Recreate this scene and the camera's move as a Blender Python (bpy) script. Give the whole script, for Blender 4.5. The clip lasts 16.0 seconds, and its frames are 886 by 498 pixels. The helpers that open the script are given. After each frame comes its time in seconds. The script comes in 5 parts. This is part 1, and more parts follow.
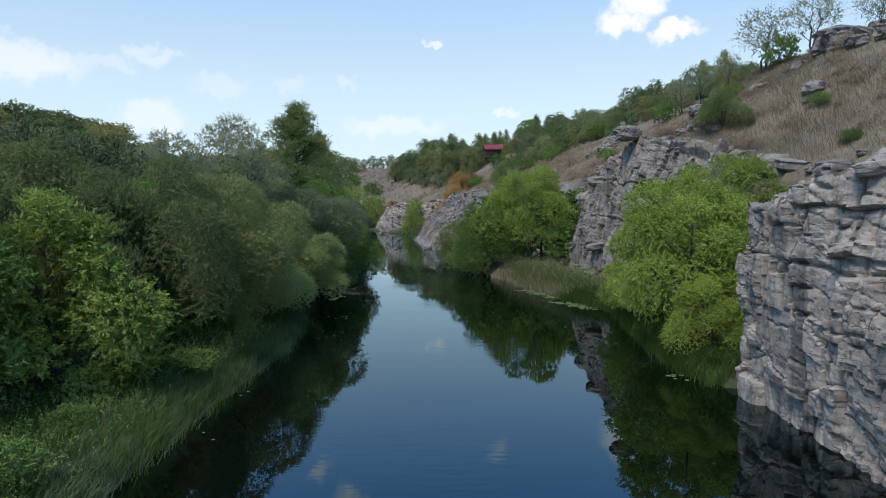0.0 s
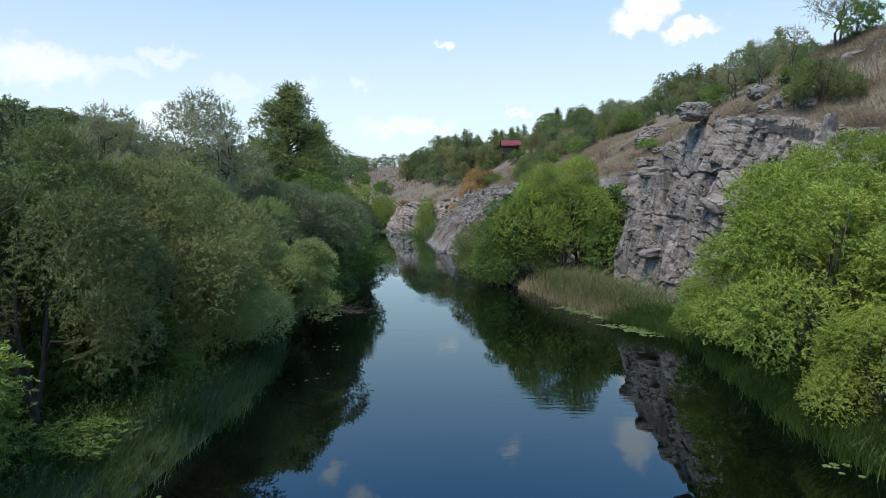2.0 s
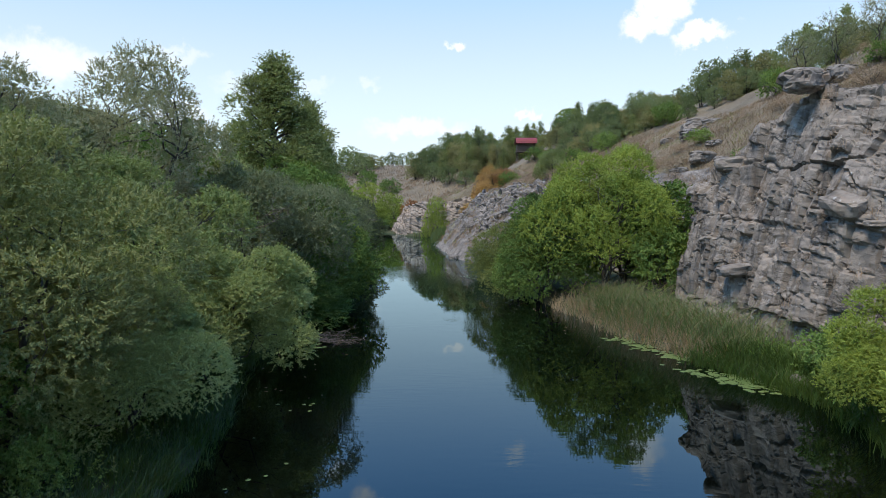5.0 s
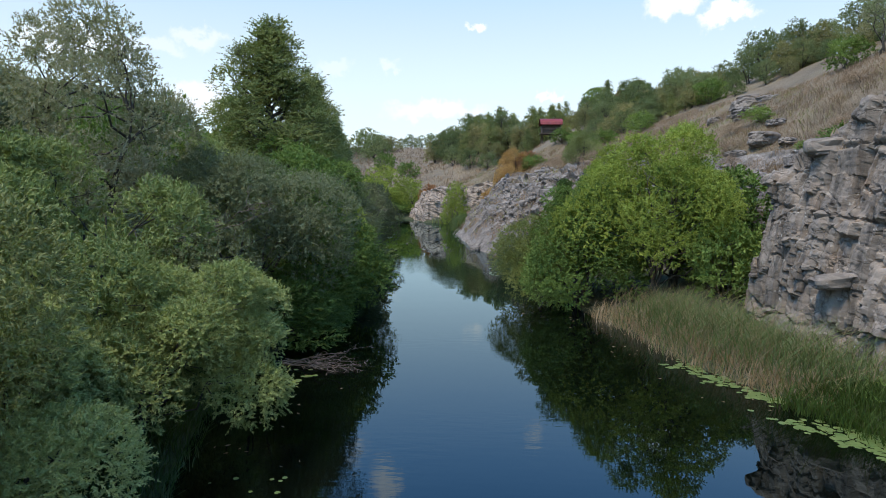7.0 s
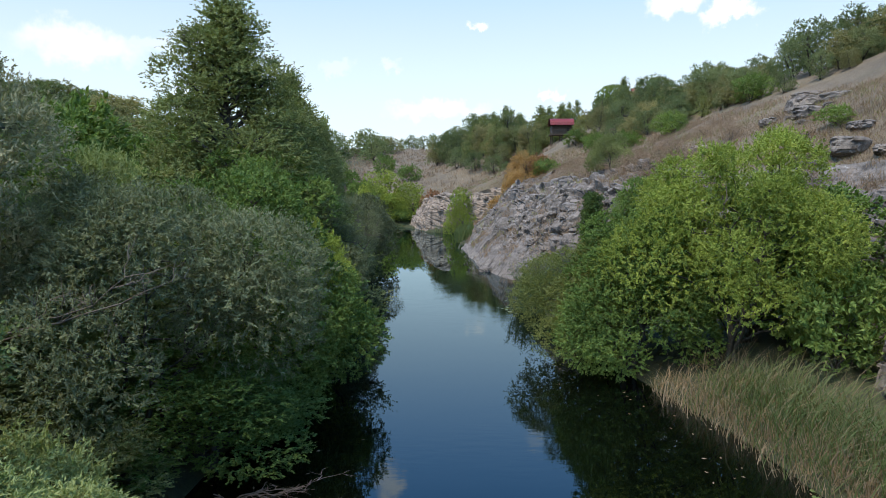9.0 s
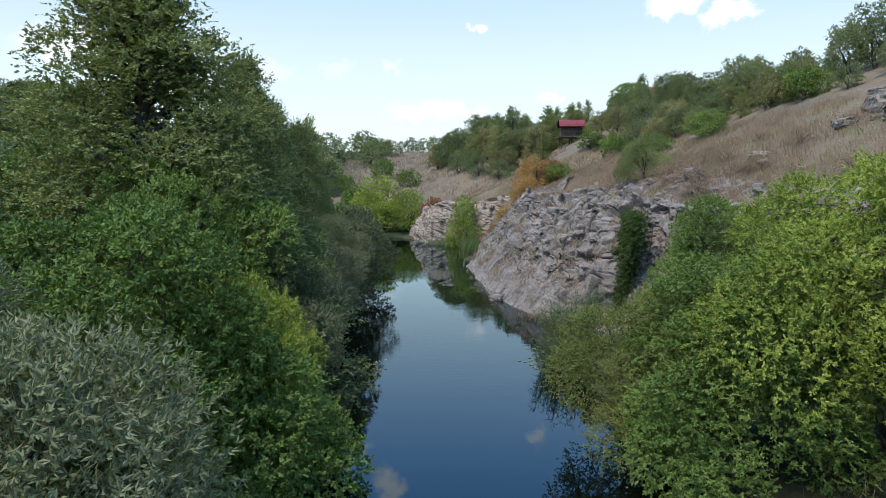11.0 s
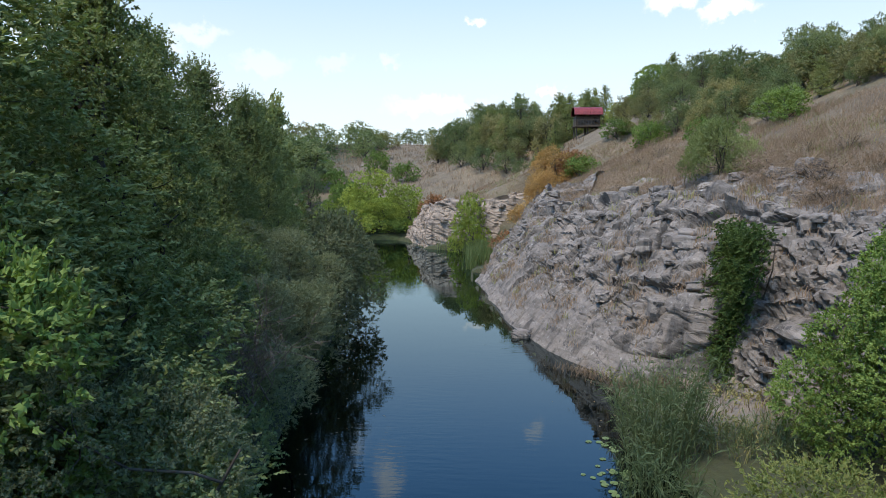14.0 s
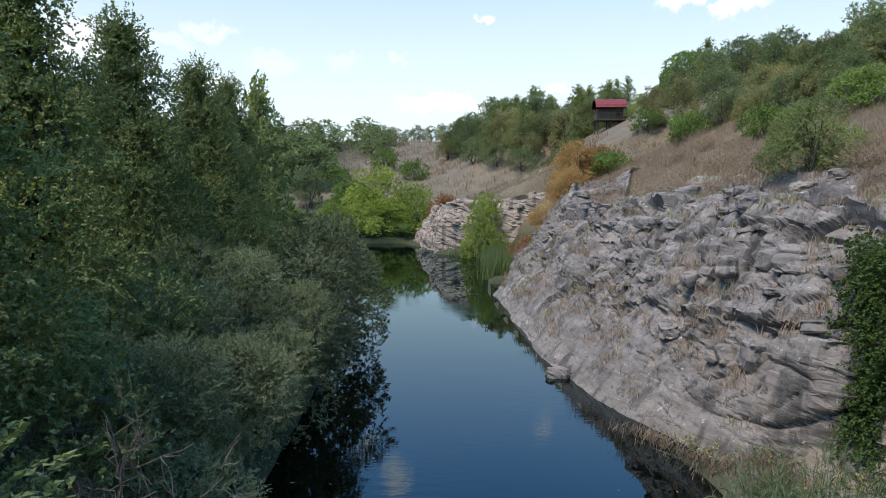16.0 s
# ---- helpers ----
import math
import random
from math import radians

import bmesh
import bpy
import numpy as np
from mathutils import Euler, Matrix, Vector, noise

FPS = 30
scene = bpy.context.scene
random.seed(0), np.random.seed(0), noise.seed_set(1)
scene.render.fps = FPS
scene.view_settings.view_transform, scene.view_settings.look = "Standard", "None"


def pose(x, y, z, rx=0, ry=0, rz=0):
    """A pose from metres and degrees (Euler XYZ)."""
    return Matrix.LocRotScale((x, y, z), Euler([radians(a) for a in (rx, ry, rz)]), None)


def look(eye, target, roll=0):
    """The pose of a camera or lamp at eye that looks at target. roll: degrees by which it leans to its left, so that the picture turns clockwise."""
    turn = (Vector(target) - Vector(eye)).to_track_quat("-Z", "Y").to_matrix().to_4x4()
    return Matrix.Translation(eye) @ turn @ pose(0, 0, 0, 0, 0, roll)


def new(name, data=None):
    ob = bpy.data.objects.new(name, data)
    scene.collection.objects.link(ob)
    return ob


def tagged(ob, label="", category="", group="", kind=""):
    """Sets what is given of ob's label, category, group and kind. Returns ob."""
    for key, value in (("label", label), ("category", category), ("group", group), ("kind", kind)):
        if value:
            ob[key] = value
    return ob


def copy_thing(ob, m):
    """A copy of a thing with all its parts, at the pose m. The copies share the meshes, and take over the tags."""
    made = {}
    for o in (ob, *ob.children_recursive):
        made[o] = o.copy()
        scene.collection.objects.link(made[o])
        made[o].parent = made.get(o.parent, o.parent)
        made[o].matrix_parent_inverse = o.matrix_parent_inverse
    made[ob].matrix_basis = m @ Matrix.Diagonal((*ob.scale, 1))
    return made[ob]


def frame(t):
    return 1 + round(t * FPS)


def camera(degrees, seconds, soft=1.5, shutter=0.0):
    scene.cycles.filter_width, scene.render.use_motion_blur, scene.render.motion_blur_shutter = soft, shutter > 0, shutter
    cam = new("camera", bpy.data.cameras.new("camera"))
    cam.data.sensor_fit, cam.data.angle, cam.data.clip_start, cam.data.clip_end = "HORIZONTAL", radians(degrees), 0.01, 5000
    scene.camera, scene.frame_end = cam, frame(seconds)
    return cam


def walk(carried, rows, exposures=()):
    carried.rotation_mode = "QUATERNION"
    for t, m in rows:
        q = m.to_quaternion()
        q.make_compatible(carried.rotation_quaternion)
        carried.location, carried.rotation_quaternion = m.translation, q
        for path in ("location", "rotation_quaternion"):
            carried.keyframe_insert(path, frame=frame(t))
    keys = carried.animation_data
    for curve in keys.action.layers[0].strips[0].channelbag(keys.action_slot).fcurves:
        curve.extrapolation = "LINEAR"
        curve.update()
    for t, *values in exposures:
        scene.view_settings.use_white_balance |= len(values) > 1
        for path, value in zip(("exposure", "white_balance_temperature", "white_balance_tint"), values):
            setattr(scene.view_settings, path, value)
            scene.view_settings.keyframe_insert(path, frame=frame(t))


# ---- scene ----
cam = camera(68.5, 16.0, soft=0.95)
PATH = [
    (0, (0.806, 1.561, 6.182), (0.832, 3.555, 6.025), -0.5),
    (0.5, (0.704, 3.268, 6.187), (0.692, 5.262, 6.029), -0.6),
    (1, (0.666, 5.14, 6.081), (0.653, 7.134, 5.924), -0.7),
    (1.5, (0.633, 7.316, 6.0), (0.619, 9.31, 5.843), -0.7),
    (2, (0.583, 9.601, 5.916), (0.57, 11.595, 5.761), -0.6),
    (2.5, (0.511, 11.874, 5.881), (0.499, 13.868, 5.726), -0.4),
    (3, (0.404, 13.66, 5.827), (0.395, 15.654, 5.672), -0.2),
    (3.5, (0.374, 14.83, 5.719), (0.366, 16.825, 5.566), -0.2),
    (4, (0.283, 15.811, 5.627), (0.274, 17.805, 5.474), 0.1),
    (6.3, (-0.062, 20.963, 5.87), (-0.147, 22.955, 5.722), 0.4),
    (6.5, (-0.029, 21.531, 5.909), (-0.12, 23.523, 5.758), 0.5),
    (7, (-0.064, 23.044, 5.961), (-0.159, 25.032, 5.757), 0.3),
    (7.5, (-0.178, 24.694, 5.959), (-0.275, 26.681, 5.755), 0.3),
    (8, (-0.325, 26.592, 5.971), (-0.423, 28.579, 5.766), 0.3),
    (8.5, (-0.463, 28.691, 6.199), (-0.563, 30.678, 5.995), 0.1),
    (9, (-0.64, 30.722, 6.876), (-0.742, 32.709, 6.67), 0.1),
    (9.5, (-0.758, 32.565, 7.21), (-0.862, 34.552, 7.005), -0.0),
    (10, (-0.903, 34.581, 7.443), (-1.005, 36.568, 7.239), 0.0),
    (10.2, (-0.976, 35.381, 7.465), (-1.076, 37.369, 7.269), 0.1),
    (12.3, (-1.859, 43.801, 7.689), (-1.963, 45.786, 7.473), -0.1),
    (12.5, (-1.934, 44.595, 7.685), (-2.034, 46.58, 7.468), -0.0),
    (13, (-2.038, 46.369, 7.649), (-2.137, 48.354, 7.432), 0.0),
    (13.5, (-2.135, 48.02, 7.65), (-2.233, 50.005, 7.433), 0.0),
    (14, (-2.272, 49.645, 7.633), (-2.368, 51.63, 7.415), 0.1),
    (14.5, (-2.421, 51.269, 7.655), (-2.523, 53.255, 7.435), -0.0),
    (15, (-2.55, 52.906, 7.666), (-2.677, 54.889, 7.443), -0.0),
    (15.5, (-2.749, 54.558, 7.645), (-2.873, 56.542, 7.421), 0.1),
    (16, (-2.884, 56.083, 7.661), (-3.007, 58.066, 7.436), 0.0),
]
walk(cam, [(t, look(eye, target, roll)) for t, eye, target, roll in PATH],
     exposures=[(0, -0.1, 6700, 11), (1.5, 0.02, 6850, 12), (4, 0.09, 7050, 13), (8, 0.15, 7100, 13), (16, 0.19, 7200, 14)])

# ---- light: a bright sky with small clouds, the sun veiled, behind the start of the flight ----
SUN_ELEV, SUN_AZ = 60.0, 219.0      # azimuth clockwise from +y
world = bpy.data.worlds.new("sky")
scene.world = world
world.use_nodes = True


def build_sky(nt):
    N, L = nt.nodes, nt.links
    N.clear()
    out = N.new("ShaderNodeOutputWorld")
    bg = N.new("ShaderNodeBackground")
    sky = N.new("ShaderNodeTexSky")
    sky.sky_type = 'NISHITA'
    sky.sun_disc = False
    sky.sun_elevation = radians(SUN_ELEV)
    sky.sun_rotation = radians(SUN_AZ)
    sky.air_density, sky.dust_density, sky.ozone_density = 1.0, 0.5, 1.5
    geo = N.new("ShaderNodeTexCoord")
    noise_n = N.new("ShaderNodeTexNoise")
    noise_n.inputs["Scale"].default_value = 26.0
    noise_n.inputs["Detail"].default_value = 5.0
    noise_n.inputs["Roughness"].default_value = 0.6
    L.new(geo.outputs["Generated"], noise_n.inputs["Vector"])
    sub = N.new("ShaderNodeVectorMath"); sub.operation = 'SUBTRACT'
    L.new(noise_n.outputs["Color"], sub.inputs[0]); sub.inputs[1].default_value = (0.5, 0.5, 0.5)
    sc = N.new("ShaderNodeVectorMath"); sc.operation = 'SCALE'; sc.inputs["Scale"].default_value = 0.075
    L.new(sub.outputs[0], sc.inputs[0])
    add = N.new("ShaderNodeVectorMath"); add.operation = 'ADD'
    L.new(geo.outputs["Generated"], add.inputs[0]); L.new(sc.outputs[0], add.inputs[1])
    total = None
    for az, el, wide, high, strength in CLOUDS:
        a, e = radians(az), radians(el)
        c = (math.sin(a) * math.cos(e), math.cos(a) * math.cos(e), math.sin(e))
        d = N.new("ShaderNodeVectorMath"); d.operation = 'SUBTRACT'
        L.new(add.outputs[0], d.inputs[0]); d.inputs[1].default_value = c
        st = N.new("ShaderNodeVectorMath"); st.operation = 'MULTIPLY'
        st.inputs[1].default_value = (1 / radians(wide), 1 / radians(wide), 1 / radians(high))
        L.new(d.outputs[0], st.inputs[0])
        ln = N.new("ShaderNodeVectorMath"); ln.operation = 'LENGTH'
        L.new(st.outputs[0], ln.inputs[0])
        mr = N.new("ShaderNodeMapRange"); mr.interpolation_type = 'SMOOTHSTEP'
        mr.inputs["From Min"].default_value, mr.inputs["From Max"].default_value = 1.15, 0.45
        mr.inputs["To Min"].default_value, mr.inputs["To Max"].default_value = 0.0, strength
        L.new(ln.outputs["Value"], mr.inputs["Value"])
        if total is None:
            total = mr.outputs[0]
        else:
            mx = N.new("ShaderNodeMath"); mx.operation = 'MAXIMUM'
            L.new(total, mx.inputs[0]); L.new(mr.outputs[0], mx.inputs[1])
            total = mx.outputs[0]
    # thin veil of high cloud: whitest near the horizon
    sep = N.new("ShaderNodeSeparateXYZ"); L.new(geo.outputs["Generated"], sep.inputs[0])
    veil = N.new("ShaderNodeMapRange"); veil.interpolation_type = 'SMOOTHSTEP'
    veil.inputs["From Min"].default_value, veil.inputs["From Max"].default_value = 0.54, 0.02
    veil.inputs["To Min"].default_value, veil.inputs["To Max"].default_value = VEIL
    L.new(sep.outputs["Z"], veil.inputs["Value"])
    blue = N.new("ShaderNodeMix"); blue.data_type, blue.blend_type = 'RGBA', 'MULTIPLY'
    blue.inputs["Factor"].default_value = 1.0
    deep = N.new("ShaderNodeMapRange"); deep.interpolation_type = 'SMOOTHSTEP'
    deep.inputs["From Min"].default_value, deep.inputs["From Max"].default_value = 0.18, 0.44
    L.new(sep.outputs["Z"], deep.inputs["Value"])
    tint = N.new("ShaderNodeMix"); tint.data_type = 'RGBA'
    L.new(deep.outputs[0], tint.inputs["Factor"])
    tint.inputs["A"].default_value, tint.inputs["B"].default_value = (0.92, 1.33, 1.45, 1), (0.95, 2.15, 2.9, 1)
    L.new(sky.outputs[0], blue.inputs["A"]); L.new(tint.outputs["Result"], blue.inputs["B"])
    mixv = N.new("ShaderNodeMix"); mixv.data_type = 'RGBA'
    L.new(veil.outputs[0], mixv.inputs["Factor"])
    L.new(blue.outputs["Result"], mixv.inputs["A"]); mixv.inputs["B"].default_value = VEIL_COL
    mixc = N.new("ShaderNodeMix"); mixc.data_type = 'RGBA'
    L.new(total, mixc.inputs["Factor"])
    L.new(mixv.outputs["Result"], mixc.inputs["A"]); mixc.inputs["B"].default_value = CLOUD_COL
    L.new(mixc.outputs["Result"], bg.inputs["Color"])
    bg.inputs["Strength"].default_value = 0.112
    L.new(bg.outputs[0], out.inputs["Surface"])


VEIL = (0.0, 0.82)
VEIL_COL = (7.5, 9.1, 10.6, 1.0)
CLOUD_COL = (9.6, 10.0, 10.6, 1.0)
# azimuth, elevation, half-width, half-height in degrees, strength
CLOUDS = [(-31.5, 10.1, 4.6, 1.7, .55), (-27.0, 10.6, 2.4, .7, .26), (-23.0, 11.4, 2.4, .8, .34), (-25.6, 10.2, 2.2, .8, .26), (-18, 9.3, 2.6, .8, .22), (-12.1, 9.7, 1.5, .6, .2), (-7.1, 9.8, .9, .6, .28),
          (0.0, 13.1, 1.1, .55, .7), (15.6, 13.9, 2.0, 1.3, 1.0), (17.4, 15.6, 2.2, 1.5, 1.0), (20.1, 13.1, 2.4, .9, 1.0), (6.4, 7.3, 1.2, .4, .5), (-3.3, 6.2, 5.0, .9, .4), (-23.1, 6.6, 2.6, 1.4, .45),
          (16.1, 20.1, 2.0, 2.2, .7), (-7.8, 25.8, 1.8, 1.2, .7), (5.8, 21.6, .9, 1.0, .5), (-10.8, 23.1, 1.2, 1.0, .6), (-36.0, 22.0, 5.0, 2.2, .8),
          (42.0, 20.0, 5.0, 2.0, .8), (75, 16, 7, 2.5, .8), (-70, 18, 8, 3, .8), (120, 14, 8, 3, .8), (170, 20, 9, 3, .8), (-130, 18, 9, 3, .8)]
build_sky(world.node_tree)

sun_data = bpy.data.lights.new("sun", 'SUN')
sun_data.energy = 3.5
sun_data.angle = radians(20)
sun_data.color = (1.0, 0.91, 0.77)
sun = new("sun", sun_data)
_a, _e = radians(SUN_AZ), radians(SUN_ELEV)
_d = Vector((math.sin(_a) * math.cos(_e), math.cos(_a) * math.cos(_e), math.sin(_e)))
sun.matrix_world = look(_d * 200, (0, 0, 0))

# ---- materials ----


def mat(name):
    m = bpy.data.materials.new(name)
    m.use_nodes = True
    nt = m.node_tree
    return m, nt.nodes, nt.links, nt.nodes["Principled BSDF"]


def ramp(N, L, src, stops):
    r = N.new("ShaderNodeValToRGB")
    e = r.color_ramp.elements
    while len(e) < len(stops):
        e.new(0.5)
    for el, (p, c) in zip(e, stops):
        el.position, el.color = p, (*c, 1)
    L.new(src, r.inputs[0])
    return r.outputs[0]


def noise_tex(N, L, scale, detail=4, rough=0.55, vec=None, stretch=None, dist=0.0):
    n = N.new("ShaderNodeTexNoise")
    n.inputs["Scale"].default_value, n.inputs["Detail"].default_value = scale, detail
    n.inputs["Roughness"].default_value, n.inputs["Distortion"].default_value = rough, dist
    if vec is None:
        g = N.new("ShaderNodeNewGeometry")
        vec = g.outputs["Position"]
    if stretch:
        mp = N.new("ShaderNodeMapping")
        mp.inputs["Scale"].default_value = stretch
        L.new(vec, mp.inputs["Vector"])
        vec = mp.outputs[0]
    L.new(vec, n.inputs["Vector"])
    return n


def mixrgb(N, L, fac, a, b, mode='MIX'):
    m = N.new("ShaderNodeMix")
    m.data_type, m.blend_type = 'RGBA', mode
    for key, v in (("Factor", fac), ("A", a), ("B", b)):
        if isinstance(v, (int, float)):
            m.inputs[key].default_value = v
        elif isinstance(v, tuple):
            m.inputs[key].default_value = (*v, 1)
        else:
            L.new(v, m.inputs[key])
    return m.outputs["Result"]


def maprange(N, L, src, a, b, c=0.0, d=1.0):
    m = N.new("ShaderNodeMapRange")
    for i, v in enumerate((a, b, c, d)):
        m.inputs[i + 1].default_value = v
    L.new(src, m.inputs[0])
    return m.outputs[0]


def leaf_material(name, cols, trans=0.24, rough=0.62, patch=1.0, gain=2.0):
    """Leaves: colour differs leaf by leaf, spray by spray and plant by plant; light passes through."""
    m, N, L, p = mat(name)
    geo = N.new("ShaderNodeNewGeometry")
    info = N.new("ShaderNodeObjectInfo")
    n = noise_tex(N, L, 0.45 * patch, 3)
    big = maprange(N, L, n.outputs["Fac"], 0.3, 0.7)
    a = N.new("ShaderNodeMath"); a.operation = 'MULTIPLY_ADD'
    L.new(geo.outputs["Random Per Island"], a.inputs[0]); a.inputs[1].default_value = 0.24
    b = N.new("ShaderNodeMath"); b.operation = 'MULTIPLY_ADD'
    L.new(big, b.inputs[0]); b.inputs[1].default_value = 0.32
    c = N.new("ShaderNodeMath"); c.operation = 'MULTIPLY'
    L.new(info.outputs["Random"], c.inputs[0]); c.inputs[1].default_value = 0.26
    L.new(c.outputs[0], b.inputs[2]); L.new(b.outputs[0], a.inputs[2])
    k = len(cols)
    col = ramp(N, L, a.outputs[0], [(0.04 + 0.76 * i / (k - 1), tuple(min(0.7, gain * v * w) for v, w in zip(cc, (1.13, 1.0, 1.0)))) for i, cc in enumerate(cols)])
    L.new(col, p.inputs["Base Color"])
    p.inputs["Roughness"].default_value = rough
    p.inputs["Specular IOR Level"].default_value = 0.18
    tr = N.new("ShaderNodeBsdfTranslucent")
    tint = mixrgb(N, L, 1.0, col, (1.25, 1.35, 0.6), 'MULTIPLY')
    L.new(tint, tr.inputs["Color"])
    mx = N.new("ShaderNodeMixShader"); mx.inputs[0].default_value = trans
    L.new(p.outputs[0], mx.inputs[1]); L.new(tr.outputs[0], mx.inputs[2])
    L.new(mx.outputs[0], N["Material Output"].inputs["Surface"])
    return m


def rock_material(name, light, mid, dark, warm, lichen=0.5, crack=0.8):
    m, N, L, p = mat(name)
    g = N.new("ShaderNodeNewGeometry")
    big = noise_tex(N, L, 0.45, 5, 0.6)
    fine = noise_tex(N, L, 5.0, 6, 0.65)
    streak = noise_tex(N, L, 1.0, 4, 0.6, stretch=(1.6, 1.6, 0.16))
    lay = noise_tex(N, L, 1.0, 4, 0.6, stretch=(0.5, 0.5, 3.2), dist=0.5)
    col = ramp(N, L, big.outputs["Fac"], [(0.3, mid), (0.5, light), (0.7, mid)])
    col = mixrgb(N, L, maprange(N, L, lay.outputs["Fac"], 0.42, 0.66, 0.0, 0.55), col, dark)
    col = mixrgb(N, L, maprange(N, L, streak.outputs["Fac"], 0.52, 0.64, 0.0, 0.8), col, dark)
    col = mixrgb(N, L, maprange(N, L, fine.outputs["Fac"], 0.25, 0.75, 0.0, 1.0), col, mixrgb(N, L, 1.0, col, (1.35, 1.33, 1.3), 'MULTIPLY'))
    w = noise_tex(N, L, 0.8, 5, 0.6, stretch=(1, 1, 0.5))
    col = mixrgb(N, L, maprange(N, L, w.outputs["Fac"], 0.58, 0.74, 0.0, 0.7), col, warm)
    v = noise_tex(N, L, 2.6, 6, 0.72)
    col = mixrgb(N, L, maprange(N, L, v.outputs["Fac"], 0.58, 0.63, 0.0, lichen), col, (0.055, 0.055, 0.058))
    v2 = noise_tex(N, L, 3.4, 5, 0.68, stretch=(1.0, 1.3, 1.1))
    col = mixrgb(N, L, maprange(N, L, v2.outputs["Fac"], 0.62, 0.70, 0.0, 0.7), col, (0.52, 0.51, 0.48))
    p.inputs["Roughness"].default_value = 0.88
    p.inputs["Specular IOR Level"].default_value = 0.25
    bump = N.new("ShaderNodeBump")
    bump.inputs["Strength"].default_value, bump.inputs["Distance"].default_value = 0.6, 0.08
    warp = noise_tex(N, L, 0.9, 4, 0.6)
    off = N.new("ShaderNodeVectorMath"); off.operation = 'MULTIPLY_ADD'
    L.new(warp.outputs["Color"], off.inputs[0]); off.inputs[1].default_value = (0.8, 0.8, 0.8); L.new(g.outputs["Position"], off.inputs[2])
    height = None
    some = noise_tex(N, L, 0.8, 3, 0.6)
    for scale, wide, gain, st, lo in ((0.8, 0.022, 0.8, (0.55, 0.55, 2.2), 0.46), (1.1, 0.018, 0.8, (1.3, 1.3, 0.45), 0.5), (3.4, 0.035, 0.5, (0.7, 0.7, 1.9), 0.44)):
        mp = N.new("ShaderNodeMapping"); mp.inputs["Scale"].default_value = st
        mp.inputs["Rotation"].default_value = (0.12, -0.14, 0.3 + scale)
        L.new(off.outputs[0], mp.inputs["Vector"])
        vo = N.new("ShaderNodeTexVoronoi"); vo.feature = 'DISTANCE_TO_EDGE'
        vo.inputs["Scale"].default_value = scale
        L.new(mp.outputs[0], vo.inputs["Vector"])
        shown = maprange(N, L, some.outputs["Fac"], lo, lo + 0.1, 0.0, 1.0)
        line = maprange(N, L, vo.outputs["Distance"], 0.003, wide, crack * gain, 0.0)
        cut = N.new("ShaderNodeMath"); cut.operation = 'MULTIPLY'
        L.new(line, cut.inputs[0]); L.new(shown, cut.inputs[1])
        # the dark inside the cracks is painted into the colour, besides the bump
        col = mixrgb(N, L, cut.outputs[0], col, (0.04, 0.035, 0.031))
        h = maprange(N, L, cut.outputs[0], 0.0, 1.0, gain, 0.0)
        if height is None:
            height = h
        else:
            ad = N.new("ShaderNodeMath"); ad.operation = 'ADD'
            L.new(height, ad.inputs[0]); L.new(h, ad.inputs[1]); height = ad.outputs[0]
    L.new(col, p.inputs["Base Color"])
    fine2 = noise_tex(N, L, 2.2, 8, 0.7, stretch=(1, 1, 1.9))
    for tex, gain in ((fine2, 1.3), (fine, 0.7)):
        ad = N.new("ShaderNodeMath"); ad.operation = 'MULTIPLY_ADD'
        L.new(tex.outputs["Fac"], ad.inputs[0]); ad.inputs[1].default_value = gain; L.new(height, ad.inputs[2]); height = ad.outputs[0]
    L.new(height, bump.inputs["Height"])
    L.new(bump.outputs[0], p.inputs["Normal"])
    return m


def bark_material(name, a, b):
    m, N, L, p = mat(name)
    n = noise_tex(N, L, 5.0, 5, 0.65, stretch=(1.5, 1.5, 0.4))
    L.new(ramp(N, L, n.outputs["Fac"], [(0.3, a), (0.7, b)]), p.inputs["Base Color"])
    p.inputs["Roughness"].default_value = 0.9
    bp = N.new("ShaderNodeBump"); bp.inputs["Strength"].default_value = 0.6
    L.new(n.outputs["Fac"], bp.inputs["Height"]); L.new(bp.outputs[0], p.inputs["Normal"])
    return m


